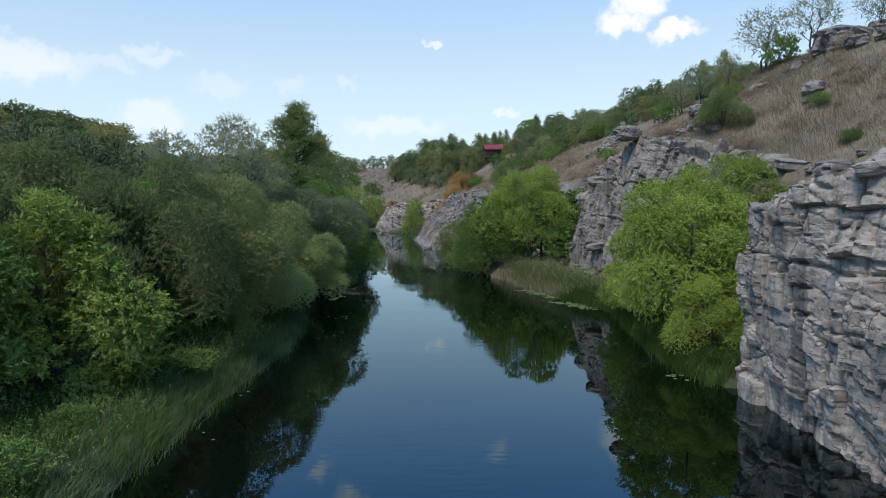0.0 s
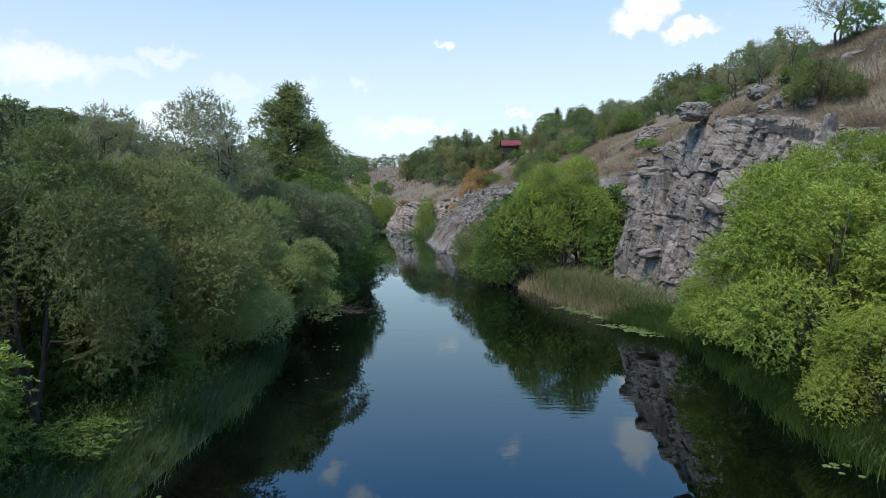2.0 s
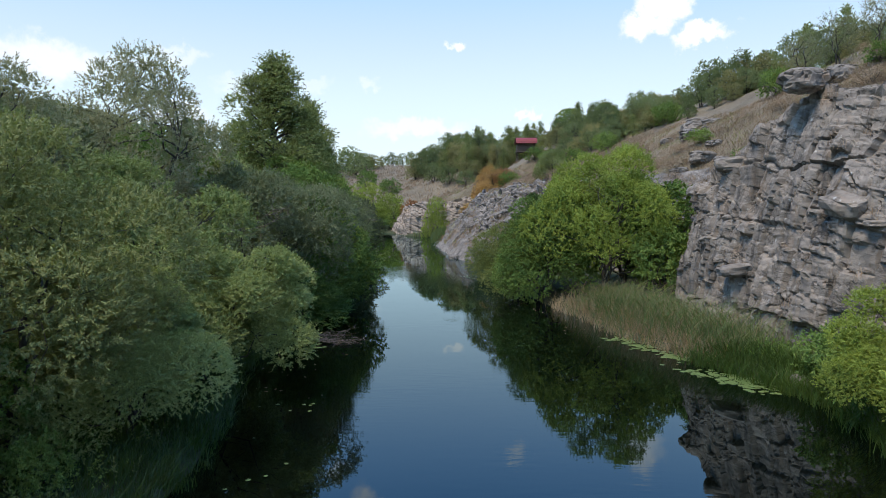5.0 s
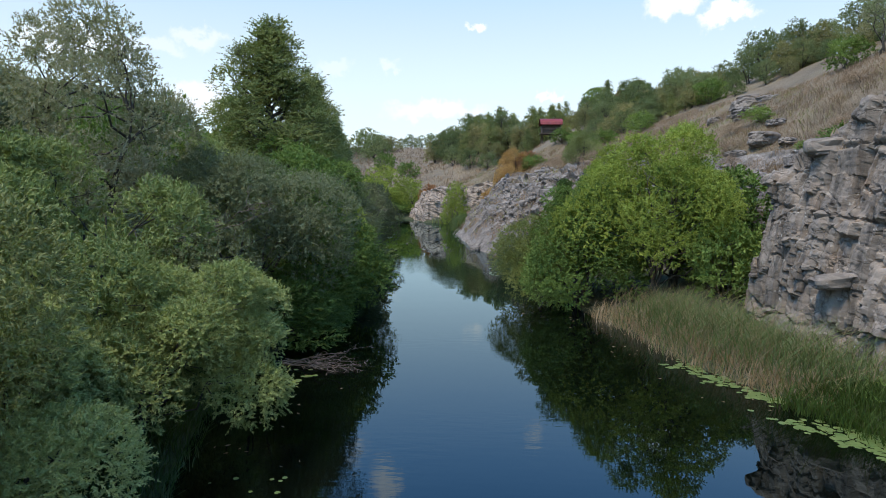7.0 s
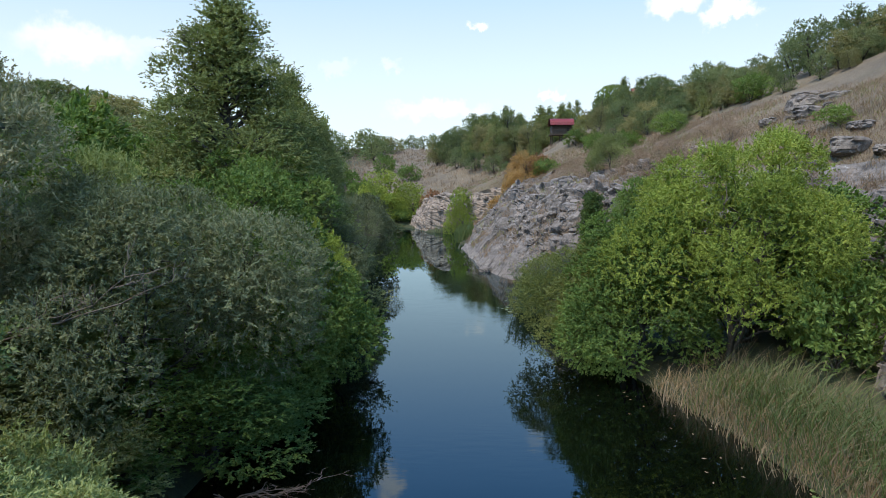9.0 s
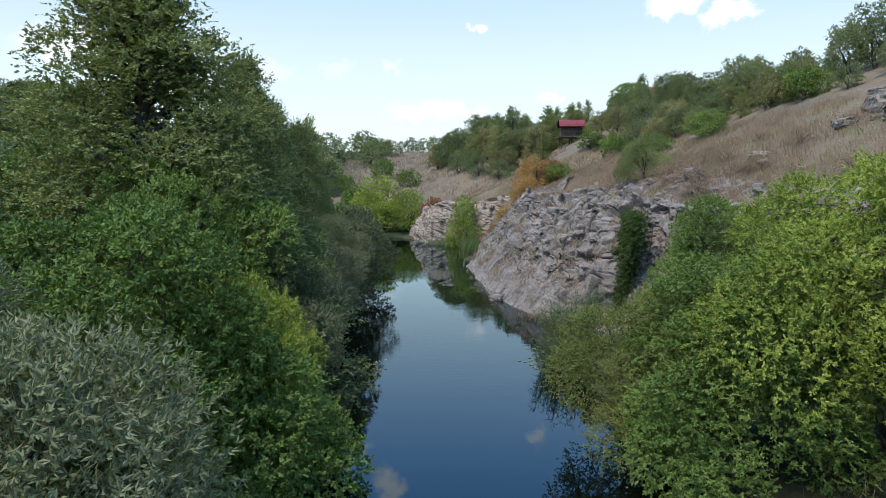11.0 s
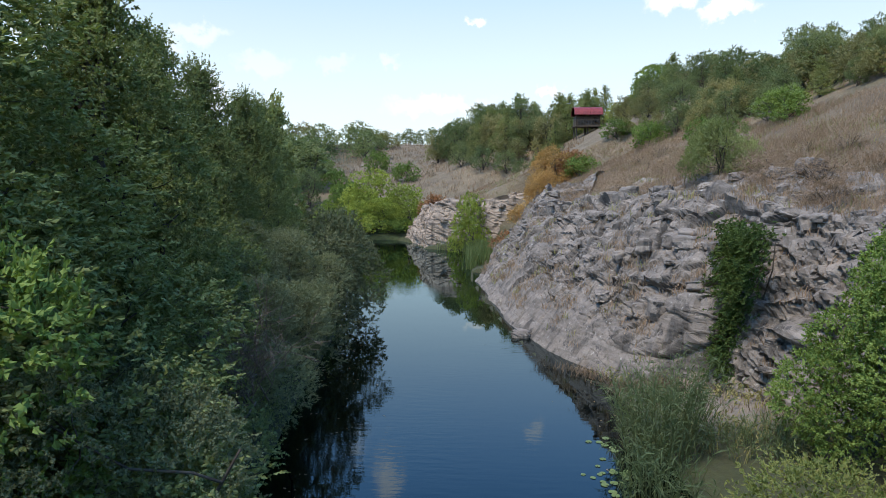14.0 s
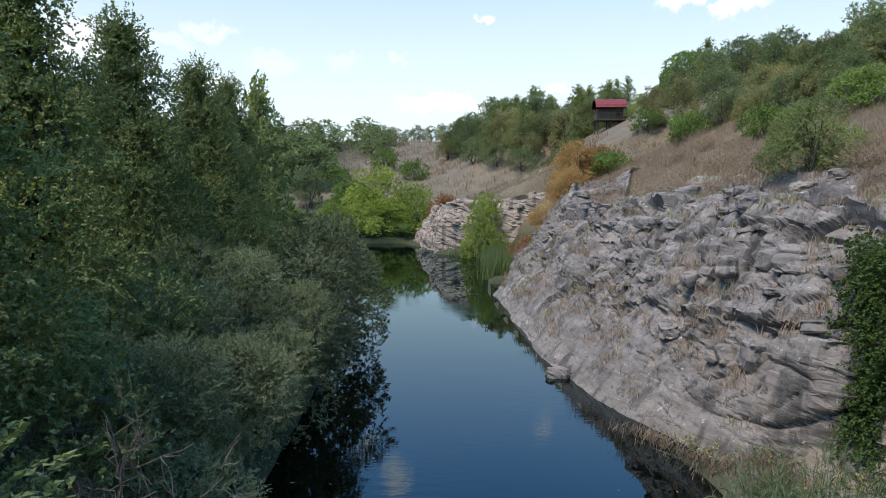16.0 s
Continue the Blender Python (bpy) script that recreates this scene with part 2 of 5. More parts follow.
def water_material():
    m, N, L, p = mat("river_water")
    p.inputs["Base Color"].default_value = (0.0012, 0.0018, 0.0014, 1)
    p.inputs["Roughness"].default_value = 0.5
    p.inputs["Specular IOR Level"].default_value = 0.0
    gloss = N.new("ShaderNodeBsdfGlossy")
    gloss.inputs["Color"].default_value = (0.80, 0.96, 1.0, 1)
    gloss.inputs["Roughness"].default_value = 0.012
    fres = N.new("ShaderNodeFresnel"); fres.inputs["IOR"].default_value = 1.66
    mx = N.new("ShaderNodeMixShader")
    L.new(fres.outputs[0], mx.inputs[0]); L.new(p.outputs[0], mx.inputs[1]); L.new(gloss.outputs[0], mx.inputs[2])
    L.new(mx.outputs[0], N["Material Output"].inputs["Surface"])
    calm = noise_tex(N, L, 0.10, 3, 0.5)
    rip = noise_tex(N, L, 2.4, 3, 0.5, stretch=(0.5, 2.0, 1.0))
    long = noise_tex(N, L, 0.35, 2, 0.5, stretch=(0.8, 1.2, 1.0))
    msk = maprange(N, L, calm.outputs["Fac"], 0.46, 0.66, 0.02, 1.2)
    mul = N.new("ShaderNodeMath"); mul.operation = 'MULTIPLY'
    L.new(rip.outputs["Fac"], mul.inputs[0]); L.new(msk, mul.inputs[1])
    add = N.new("ShaderNodeMath"); add.operation = 'MULTIPLY_ADD'
    L.new(long.outputs["Fac"], add.inputs[0]); add.inputs[1].default_value = 0.8
    L.new(mul.outputs[0], add.inputs[2])
    bp = N.new("ShaderNodeBump")
    bp.inputs["Strength"].default_value, bp.inputs["Distance"].default_value = 0.16, 0.025
    L.new(add.outputs[0], bp.inputs["Height"]); L.new(bp.outputs[0], gloss.inputs["Normal"]); L.new(bp.outputs[0], fres.inputs["Normal"])
    return m


def ground_material():
    m, N, L, p = mat("ground_earth_and_dry_grass")
    a = noise_tex(N, L, 0.35, 5, 0.6)
    b = noise_tex(N, L, 3.0, 6, 0.7)
    dry = ramp(N, L, a.outputs["Fac"], [(0.3, (0.145, 0.11, 0.07)), (0.5, (0.24, 0.19, 0.125)), (0.7, (0.18, 0.142, 0.085))])
    dry = mixrgb(N, L, maprange(N, L, b.outputs["Fac"], 0.3, 0.75, 0.0, 0.6), dry, (0.10, 0.075, 0.055))
    c = noise_tex(N, L, 0.14, 6, 0.65)
    dry = mixrgb(N, L, maprange(N, L, c.outputs["Fac"], 0.48, 0.66, 0.0, 0.75), dry, (0.085, 0.07, 0.05))
    e = noise_tex(N, L, 0.22, 6, 0.7)
    dry = mixrgb(N, L, maprange(N, L, e.outputs["Fac"], 0.54, 0.72, 0.0, 0.6), dry, (0.13, 0.125, 0.06))
    f = noise_tex(N, L, 14.0, 5, 0.75)
    dry = mixrgb(N, L, maprange(N, L, f.outputs["Fac"], 0.46, 0.62, 0.0, 0.7), dry, (0.085, 0.068, 0.05))
    f2 = noise_tex(N, L, 9.0, 4, 0.7, stretch=(1.0, 1.0, 1.6))
    dry = mixrgb(N, L, maprange(N, L, f2.outputs["Fac"], 0.55, 0.68, 0.0, 0.6), dry, (0.30, 0.255, 0.19))
    green = ramp(N, L, b.outputs["Fac"], [(0.3, (0.014, 0.022, 0.008)), (0.7, (0.04, 0.06, 0.018))])
    g = N.new("ShaderNodeNewGeometry")
    sep = N.new("ShaderNodeSeparateXYZ"); L.new(g.outputs["Position"], sep.inputs[0])
    k = N.new("ShaderNodeMath"); k.operation = 'MULTIPLY_ADD'
    L.new(a.outputs["Fac"], k.inputs[0]); k.inputs[1].default_value = -2.5; L.new(sep.outputs["Z"], k.inputs[2])
    wet = maprange(N, L, k.outputs[0], 0.6, 2.2, 0.85, 0.0)
    west = maprange(N, L, sep.outputs["X"], -4.0, -12.0, 0.0, 1.0)
    mxm = N.new("ShaderNodeMath"); mxm.operation = 'MAXIMUM'
    L.new(wet, mxm.inputs[0]); L.new(west, mxm.inputs[1])
    north = maprange(N, L, sep.outputs["Y"], 134.0, 150.0, 1.0, 0.0)
    mm = N.new("ShaderNodeMath"); mm.operation = 'MULTIPLY'
    L.new(mxm.outputs[0], mm.inputs[0]); L.new(north, mm.inputs[1])
    hill = maprange(N, L, sep.outputs["X"], -25.0, -34.0, 0.0, 1.0)
    mh = N.new("ShaderNodeMath"); mh.operation = 'MAXIMUM'
    L.new(mm.outputs[0], mh.inputs[0]); L.new(hill, mh.inputs[1])
    # bare trodden earth on the little bay's shore
    far_off = N.new("ShaderNodeVectorMath"); far_off.operation = 'DISTANCE'
    L.new(g.outputs["Position"], far_off.inputs[0]); far_off.inputs[1].default_value = (5.6, 70.6, 0.6)
    wob = N.new("ShaderNodeMath"); wob.operation = 'MULTIPLY_ADD'
    L.new(b.outputs["Fac"], wob.inputs[0]); wob.inputs[1].default_value = 2.4; L.new(far_off.outputs["Value"], wob.inputs[2])
    bare = maprange(N, L, wob.outputs[0], 2.6, 4.4, 1.0, 0.0)
    earth = ramp(N, L, f.outputs["Fac"], [(0.35, (0.17, 0.145, 0.12)), (0.65, (0.26, 0.225, 0.19))])
    L.new(mixrgb(N, L, bare, mixrgb(N, L, mh.outputs[0], dry, green), earth), p.inputs["Base Color"])
    p.inputs["Roughness"].default_value = 0.95
    bp = N.new("ShaderNodeBump"); bp.inputs["Strength"].default_value, bp.inputs["Distance"].default_value = 0.8, 0.15
    L.new(b.outputs["Fac"], bp.inputs["Height"]); L.new(bp.outputs[0], p.inputs["Normal"])
    return m


def plain(name, c1, c2, scale=4.0, rough=0.7, metal=0.0, bump=0.2):
    m, N, L, p = mat(name)
    n = noise_tex(N, L, scale, 5, 0.6)
    L.new(ramp(N, L, n.outputs["Fac"], [(0.3, c1), (0.7, c2)]), p.inputs["Base Color"])
    p.inputs["Roughness"].default_value, p.inputs["Metallic"].default_value = rough, metal
    bp = N.new("ShaderNodeBump"); bp.inputs["Strength"].default_value, bp.inputs["Distance"].default_value = bump, 0.03
    L.new(n.outputs["Fac"], bp.inputs["Height"]); L.new(bp.outputs[0], p.inputs["Normal"])
    return m


M_WATER = water_material()
M_GROUND = ground_material()
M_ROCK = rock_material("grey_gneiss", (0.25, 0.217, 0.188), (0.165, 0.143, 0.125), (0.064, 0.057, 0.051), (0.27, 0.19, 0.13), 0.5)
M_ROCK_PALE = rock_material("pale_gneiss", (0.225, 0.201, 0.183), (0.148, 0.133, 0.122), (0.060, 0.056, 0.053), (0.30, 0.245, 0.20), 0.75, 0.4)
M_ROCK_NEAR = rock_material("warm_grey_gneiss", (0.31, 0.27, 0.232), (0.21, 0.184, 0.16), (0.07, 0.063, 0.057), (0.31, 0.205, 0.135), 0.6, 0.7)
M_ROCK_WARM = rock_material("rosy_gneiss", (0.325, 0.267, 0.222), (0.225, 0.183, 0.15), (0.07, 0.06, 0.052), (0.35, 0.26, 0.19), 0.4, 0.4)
M_BARK = bark_material("dark_bark", (0.035, 0.03, 0.025), (0.09, 0.08, 0.065))
M_DEAD = bark_material("bare_grey_wood", (0.085, 0.068, 0.054), (0.21, 0.175, 0.14))
M_DRIFT = bark_material("wet_brown_wood", (0.06, 0.05, 0.042), (0.17, 0.145, 0.12))
M_WILLOW = leaf_material("grey_green_willow_leaves", [(0.040, 0.056, 0.023), (0.090, 0.115, 0.047), (0.168, 0.190, 0.078)])
M_SILVER = leaf_material("silvery_willow_leaves", [(0.038, 0.057, 0.031), (0.079, 0.104, 0.058), (0.14, 0.167, 0.098)])
M_DULL = leaf_material("dull_willow_leaves", [(0.022, 0.034, 0.018), (0.044, 0.060, 0.033), (0.078, 0.097, 0.056)])
M_WILLOW_L = leaf_material("light_willow_leaves", [(0.050, 0.078, 0.028), (0.115, 0.157, 0.060), (0.215, 0.255, 0.108)])
M_ALDER = leaf_material("dark_alder_leaves", [(0.039, 0.060, 0.025), (0.088, 0.120, 0.047), (0.158, 0.192, 0.078)])
M_GREEN = leaf_material("mid_green_leaves", [(0.028, 0.056, 0.015), (0.066, 0.115, 0.030), (0.128, 0.190, 0.054)])
M_BRIGHT = leaf_material("bright_box_elder_leaves", [(0.054, 0.090, 0.021), (0.140, 0.196, 0.042), (0.262, 0.318, 0.080)], trans=0.3, gain=1.75)
M_OLIVE = leaf_material("olive_box_elder_leaves", [(0.048, 0.078, 0.022), (0.112, 0.158, 0.046), (0.205, 0.25, 0.088)], trans=0.28, gain=1.08)
M_YELLOW = leaf_material("yellowing_box_elder_leaves", [(0.034, 0.066, 0.016), (0.082, 0.13, 0.030), (0.175, 0.225, 0.058)], trans=0.28, gain=1.9)
M_SPARSE = leaf_material("thin_grey_leaves", [(0.06, 0.075, 0.045), (0.11, 0.13, 0.08), (0.17, 0.18, 0.12)])
M_FOREST = leaf_material("far_wood_leaves", [(0.036, 0.058, 0.027), (0.076, 0.110, 0.050), (0.132, 0.165, 0.082)])
M_SCRUB = leaf_material("dusty_scrub_leaves", [(0.058, 0.072, 0.036), (0.116, 0.128, 0.060), (0.205, 0.195, 0.092)])
M_ORANGE = leaf_material("orange_autumn_leaves", [(0.26, 0.18, 0.07), (0.40, 0.285, 0.125), (0.50, 0.39, 0.21)], trans=0.3, gain=1.15)
M_RUSSET = leaf_material("russet_dry_leaves", [(0.16, 0.085, 0.05), (0.30, 0.17, 0.09), (0.36, 0.24, 0.14)], trans=0.25, gain=1.0)
M_IVY = leaf_material("ivy_leaves", [(0.014, 0.03, 0.009), (0.034, 0.062, 0.017), (0.066, 0.10, 0.03)])
M_DRY = leaf_material("dry_grass_blades", [(0.18, 0.14, 0.10), (0.28, 0.225, 0.165), (0.40, 0.335, 0.255)], trans=0.2, patch=0.4, gain=1.0)
M_DRY2 = leaf_material("dead_weed_stalks", [(0.105, 0.086, 0.062), (0.17, 0.142, 0.104), (0.255, 0.215, 0.16)], trans=0.15, patch=0.4, gain=1.0)
M_REED = leaf_material("green_reed_blades", [(0.045, 0.085, 0.028), (0.095, 0.15, 0.055), (0.17, 0.215, 0.095)], trans=0.24, patch=0.5, gain=1.0)
M_REED_D = leaf_material("dull_green_reed_blades", [(0.032, 0.060, 0.030), (0.068, 0.110, 0.055), (0.125, 0.175, 0.095)], trans=0.3, patch=0.5, gain=1.2)
M_STRAW = leaf_material("straw_reed_stems", [(0.16, 0.13, 0.075), (0.27, 0.22, 0.14), (0.36, 0.31, 0.21)], trans=0.2, patch=0.5, gain=1.0)
M_SEDGE = leaf_material("green_sedge_blades", [(0.024, 0.052, 0.012), (0.060, 0.115, 0.025), (0.15, 0.205, 0.058)], trans=0.3, patch=0.8, gain=1.0)
M_PAD = plain("lily_pad_green", (0.075, 0.13, 0.035), (0.17, 0.22, 0.075), 3.0, 0.4, 0, 0.1)
M_ROOF = plain("red_metal_roof", (0.17, 0.022, 0.024), (0.25, 0.035, 0.036), 2.0, 0.45, 0, 0.1)
M_ROOF2 = plain("rust_brown_roof", (0.16, 0.05, 0.03), (0.22, 0.075, 0.045), 2.0, 0.7)
M_WOOD = plain("dark_weathered_boards", (0.045, 0.035, 0.028), (0.11, 0.085, 0.065), 5.0, 0.85)
M_GLASS = plain("dark_window_glass", (0.02, 0.025, 0.03), (0.03, 0.035, 0.04), 1.0, 0.1)
M_WALLP = plain("cream_plaster", (0.5, 0.42, 0.32), (0.6, 0.52, 0.42), 3.0, 0.9)

# ---- mesh helpers ----


def mesh_from(name, verts, faces, smooth=False):
    me = bpy.data.meshes.new(name)
    verts, faces = np.asarray(verts, dtype=np.float32), np.asarray(faces, dtype=np.int32)
    k = faces.shape[1]
    me.vertices.add(len(verts)); me.vertices.foreach_set("co", verts.ravel())
    me.loops.add(faces.size); me.loops.foreach_set("vertex_index", faces.ravel())
    me.polygons.add(len(faces))
    me.polygons.foreach_set("loop_start", np.arange(0, faces.size, k, dtype=np.int32))
    me.polygons.foreach_set("use_smooth", np.full(len(faces), smooth))
    me.update(calc_edges=True)
    return me


def solid(name, verts, faces, material, parent=None, label="", smooth=False):
    """One mesh object, under a thing or at top level."""
    me = mesh_from(name, verts, faces, smooth)
    me.materials.append(material)
    ob = new(name, me)
    if parent is not None:
        ob.parent = parent
    return tagged(ob, label)


def part(name, bm, material, parent, label=""):
    me = bpy.data.meshes.new(name)
    bm.to_mesh(me); bm.free()
    me.materials.append(material)
    ob = new(name, me)
    ob.parent = parent
    return tagged(ob, label)


def empty(name, x, y, z, turn=0.0):
    ob = new(name)
    ob.empty_display_size = 0.3
    ob.matrix_world = pose(x, y, z, 0, 0, turn)
    return ob


def unit(v):
    return v / np.maximum(np.linalg.norm(v, axis=-1, keepdims=True), 1e-9)


def hash3(i, seed):
    """Three random numbers in 0..1 for each integer cell."""
    i = i.astype(np.int64)
    h = (i[..., 0] * 73856093) ^ (i[..., 1] * 19349663) ^ (i[..., 2] * 83492791) ^ (seed * 2654435761)
    out = []
    for k in range(3):
        h = (h ^ (h >> 13)) * 1274126177 & 0x7fffffff
        out.append(((h >> 3) & 0xffff) / 65535.0)
    return np.stack(out, -1)


def value_noise(p, seed=0):
    i = np.floor(p); f = p - i
    f = f * f * (3 - 2 * f)
    total = 0
    for dx in (0, 1):
        for dy in (0, 1):
            for dz in (0, 1):
                w = (f[:, 0] if dx else 1 - f[:, 0]) * (f[:, 1] if dy else 1 - f[:, 1]) * (f[:, 2] if dz else 1 - f[:, 2])
                total = total + w * hash3(i + (dx, dy, dz), seed)[:, 0]
    return total


def fbm(p, octaves=4, seed=0, gain=0.5):
    a, s, t = 1.0, 0, 0
    for o in range(octaves):
        s = s + a * (value_noise(p * 2 ** o, seed + o) - 0.5); t += a; a *= gain
    return s / t * 2


def jitter(k, seed):
    """One random number in 0..1 for each integer of an array."""
    z = np.zeros_like(k)
    return hash3(np.stack([k, z, z], -1), seed)[..., 0]


def split(w, seed, loose=0.6):
    """Cuts a line into uneven lengths: the number of each piece, the place in it (0..1) and the way to its nearer end."""
    k = np.floor(w)
    k = np.where(w < k + loose * (jitter(k, seed) - 0.5), k - 1, k)
    k = np.where(w >= k + 1 + loose * (jitter(k + 1, seed) - 0.5), k + 1, k)
    a = k + loose * (jitter(k, seed) - 0.5)
    b = k + 1 + loose * (jitter(k + 1, seed) - 0.5)
    return k, (w - a) / np.maximum(b - a, 0.05), np.minimum(w - a, b - w)


def courses(p, height, width, seed, dip=(0.1, -0.15), warp=0.5, gap=0.03):
    """How far jointed, bedded rock stands out at p: beds of about that height, broken across into blocks with faces of their own, and narrow open joints."""
    n1, n2 = fbm(p / (2.2 * width), 3, seed + 1), fbm(p / (1.8 * height) + 7, 3, seed + 2)
    w = (p[:, 2] + dip[0] * p[:, 0] + dip[1] * p[:, 1] + warp * height * n1) / height
    k, t, ew = split(w, seed + 3)
    run = (p[:, 1] + 0.55 * p[:, 0] + warp * width * 0.6 * n2) / (width * (0.6 + 0.9 * jitter(k, seed + 4)))
    m, u, eu = split(run + 9.7 * jitter(k, seed + 5), seed + 6)
    r = hash3(np.stack([k, m, k * 0], -1), seed + 8)
    out = (r[:, 0] - 0.5) + 1.1 * (t - 0.5) * (r[:, 1] - 0.6) + 0.9 * (u - 0.5) * (r[:, 2] - 0.5)
    joint = np.maximum(np.exp(-(ew * height / gap) ** 2), 0.8 * np.exp(-(eu * width / gap) ** 2))
    return out, joint * (hash3(np.stack([k, m, k * 0 + 1], -1), seed + 9)[:, 0] > 0.3)


# ---- the lie of the land ----


def curve(y, ys, vs):
    return np.interp(y, ys, vs)


def left_bank(y):
    return curve(y, [-60, 15, 21, 27, 31, 34, 39, 45, 52, 62, 70, 80, 90, 107, 112, 130], [-6.3, -6.4, -6.1, -5.6, -5.6, -6.1, -7.2, -7.2, -7.2, -7.6, -8.4, -9.2, -11, -15, -60, -60])


def right_bank(y):
    return curve(y, [-60, 21.6, 24.6, 30, 36, 40.5, 45, 48, 52, 57, 63, 70, 73, 76, 82, 90, 98, 112, 117, 119, 125.6, 131],
                 [10.3, 10.4, 10.0, 10.4, 11.0, 9.0, 7.2, 6.8, 5.6, 4.4, 3.2, 3.4, 2.9, .8, -.4, -1.5, -2.3, -2.2, -2.8, -7.3, -9.6, -13])


def cliff_foot(y):
    return curve(y, [-60, 21.3, 23, 26, 32, 36, 40.5, 44.5, 48.5, 51, 54, 60, 66, 70, 74, 78, 82.5, 90, 98, 106, 114, 118.5, 120, 125, 131],
                 [10.3, 10.3, 13.2, 15.2, 15.3, 14.2, 12.1, 11.0, 10.5, 11.6, 14, 11.5, 8.3, 6.6, 2.8, .7, -.5, -1.6, -2.4, 0.2, -1.2, -3.4, -7.4, -9.5, -12])


def cliff_run(y):
    return curve(y, [-60, 21, 24, 34, 38, 44, 49, 54, 66, 70, 74, 80, 90, 98, 106, 115, 119, 125, 131], [.9, .9, 2, 1.5, 1.6, 1.9, 1.0, 2.5, 2.0, 2.5, 5.4, 6.6, 6.2, 5.0, 4.5, 6, 1.2, 1.5, 4])


def cliff_top(y):
    return curve(y, [-60, 15, 18.4, 18.9, 21.5, 24, 30, 36, 40, 42.5, 45, 48.5, 51, 55, 62, 70, 74, 79, 90, 94, 98, 106, 115, 119, 125, 131],
                 [6.9, 6.8, 6.5, 5.9, 5.9, 6.4, 7.0, 8.1, 9.3, 9.7, 8.6, 6.3, 5.4, 6.2, 6.3, 6.4, 6.6, 6.9, 6.2, 5.5, 4.9, 6.8, 6.6, 4.9, 4.4, 3.5])


def ground_z(x, y):
    x, y = np.asarray(x, float), np.asarray(y, float)
    xl, xr, xf = left_bank(y), right_bank(y), cliff_foot(y) + 0.8
    xt, h = xf + cliff_run(y), cliff_top(y) - 0.3
    xc = curve(y, [0, 60, 75, 100, 130, 160], [32, 31, 33, 30, 25, 24])
    zc = curve(y, [0, 60, 100, 130, 160], [17.3, 17.6, 17.5, 18.5, 19])
    # right side: bank, cliff, slope, plateau
    foot = np.where(xf - xr < 1.9, -0.7, 0.25 + 0.12 * np.clip(x - xr, 0, 6))
    t = np.clip((x - xf) / np.maximum(xt - xf, .1), 0, 1)
    z = foot + (h - foot) * t
    u = np.clip((x - xt) / np.maximum(xc - xt, 1), 0, 1)
    z = z + np.where(x > xt, (zc - h) * (0.82 * u + 0.18 * u * u * (3 - 2 * u)), 0)
    z = z + np.clip(x - xc, 0, 200) * 0.05
    # left side: wet bank, then a long wooded hill
    d = np.clip(xl - x, 0, None)
    zl = 0.2 + 0.09 * np.clip(d, 0, 12) + 28.5 * (lambda s: s * s * (3 - 2 * s))(np.clip((-x - 28) / 95, 0, 1))
    z = np.where(x < 0.5 * (xl + xr), zl, z)
    # the far side of the bend
    far = 0.4 + np.clip((y - 129) / 26, 0, 1) * 6 + np.clip((y - 155) / 75, 0, 1) * 10.2
    far = far + np.clip((x + 12) / 14, 0, 1) * 5 * np.clip((y - 135) / 25, 0, 1)
    w = np.clip((y - 126) / 14, 0, 1)
    z = np.where(y > 126, np.maximum(z * (1 - w) + np.where(x > 0.5 * (xl + xr), z * w * np.clip((x + 14) / 26, 0, 1), 0), far), z)
    hill = 28.5 * (lambda s: s * s * (3 - 2 * s))(np.clip((-x - 28) / 95, 0, 1)) * np.clip((400 - y) / 150, 0, 1)
    z = np.where(x < -28, np.maximum(z, hill), z)
    # river bed
    wet = (x > xl) & (x < xr) & (y < 129)
    depth = np.minimum(np.minimum(x - xl, xr - x), np.maximum(129 - y, 0))
    z = np.where(wet, 0.2 - 0.9 * np.clip(depth, 0, 2), z)
    bumps = fbm(np.stack([x / 5, y / 5, x * 0], -1).reshape(-1, 3), 4, 11).reshape(x.shape)
    return z + np.where(z > 1.2, 0.35, 0.06) * bumps


def gz(x, y):
    return float(ground_z(np.array([x]), np.array([y]))[0])


def axis(spans):
    return np.unique(np.concatenate([np.arange(a, b, s) for a, b, s in spans]).round(3))


def build_ground():
    xs = axis([(-1600, -400, 150), (-400, -120, 20), (-120, -30, 4), (-30, -12, 1), (-12, 36, 0.4), (36, 80, 3), (80, 400, 20), (400, 1700, 150)])
    ys = axis([(-600, -100, 80), (-100, -20, 8), (-20, 0, 1.5), (0, 135, 0.5), (135, 260, 3), (260, 600, 25), (600, 2100, 150)])
    X, Y = np.meshgrid(xs, ys)
    Z = ground_z(X, Y)
    n, m = X.shape
    idx = np.arange(n * m).reshape(n, m)
    f = np.stack([idx[:-1, :-1], idx[:-1, 1:], idx[1:, 1:], idx[1:, :-1]], -1).reshape(-1, 4)
    g = solid("ground", np.stack([X, Y, Z], -1).reshape(-1, 3), f, M_GROUND, smooth=True)
    tagged(g, "dry grassy hillside and damp green river banks", "ground", kind="structure")


build_ground()
_w = solid("water", [(-62, -90, 0), (16, -90, 0), (16, 132, 0), (-62, 132, 0)], [(0, 1, 2, 3)], M_WATER)
tagged(_w, "calm dark river water mirroring sky and banks", "river", kind="structure")


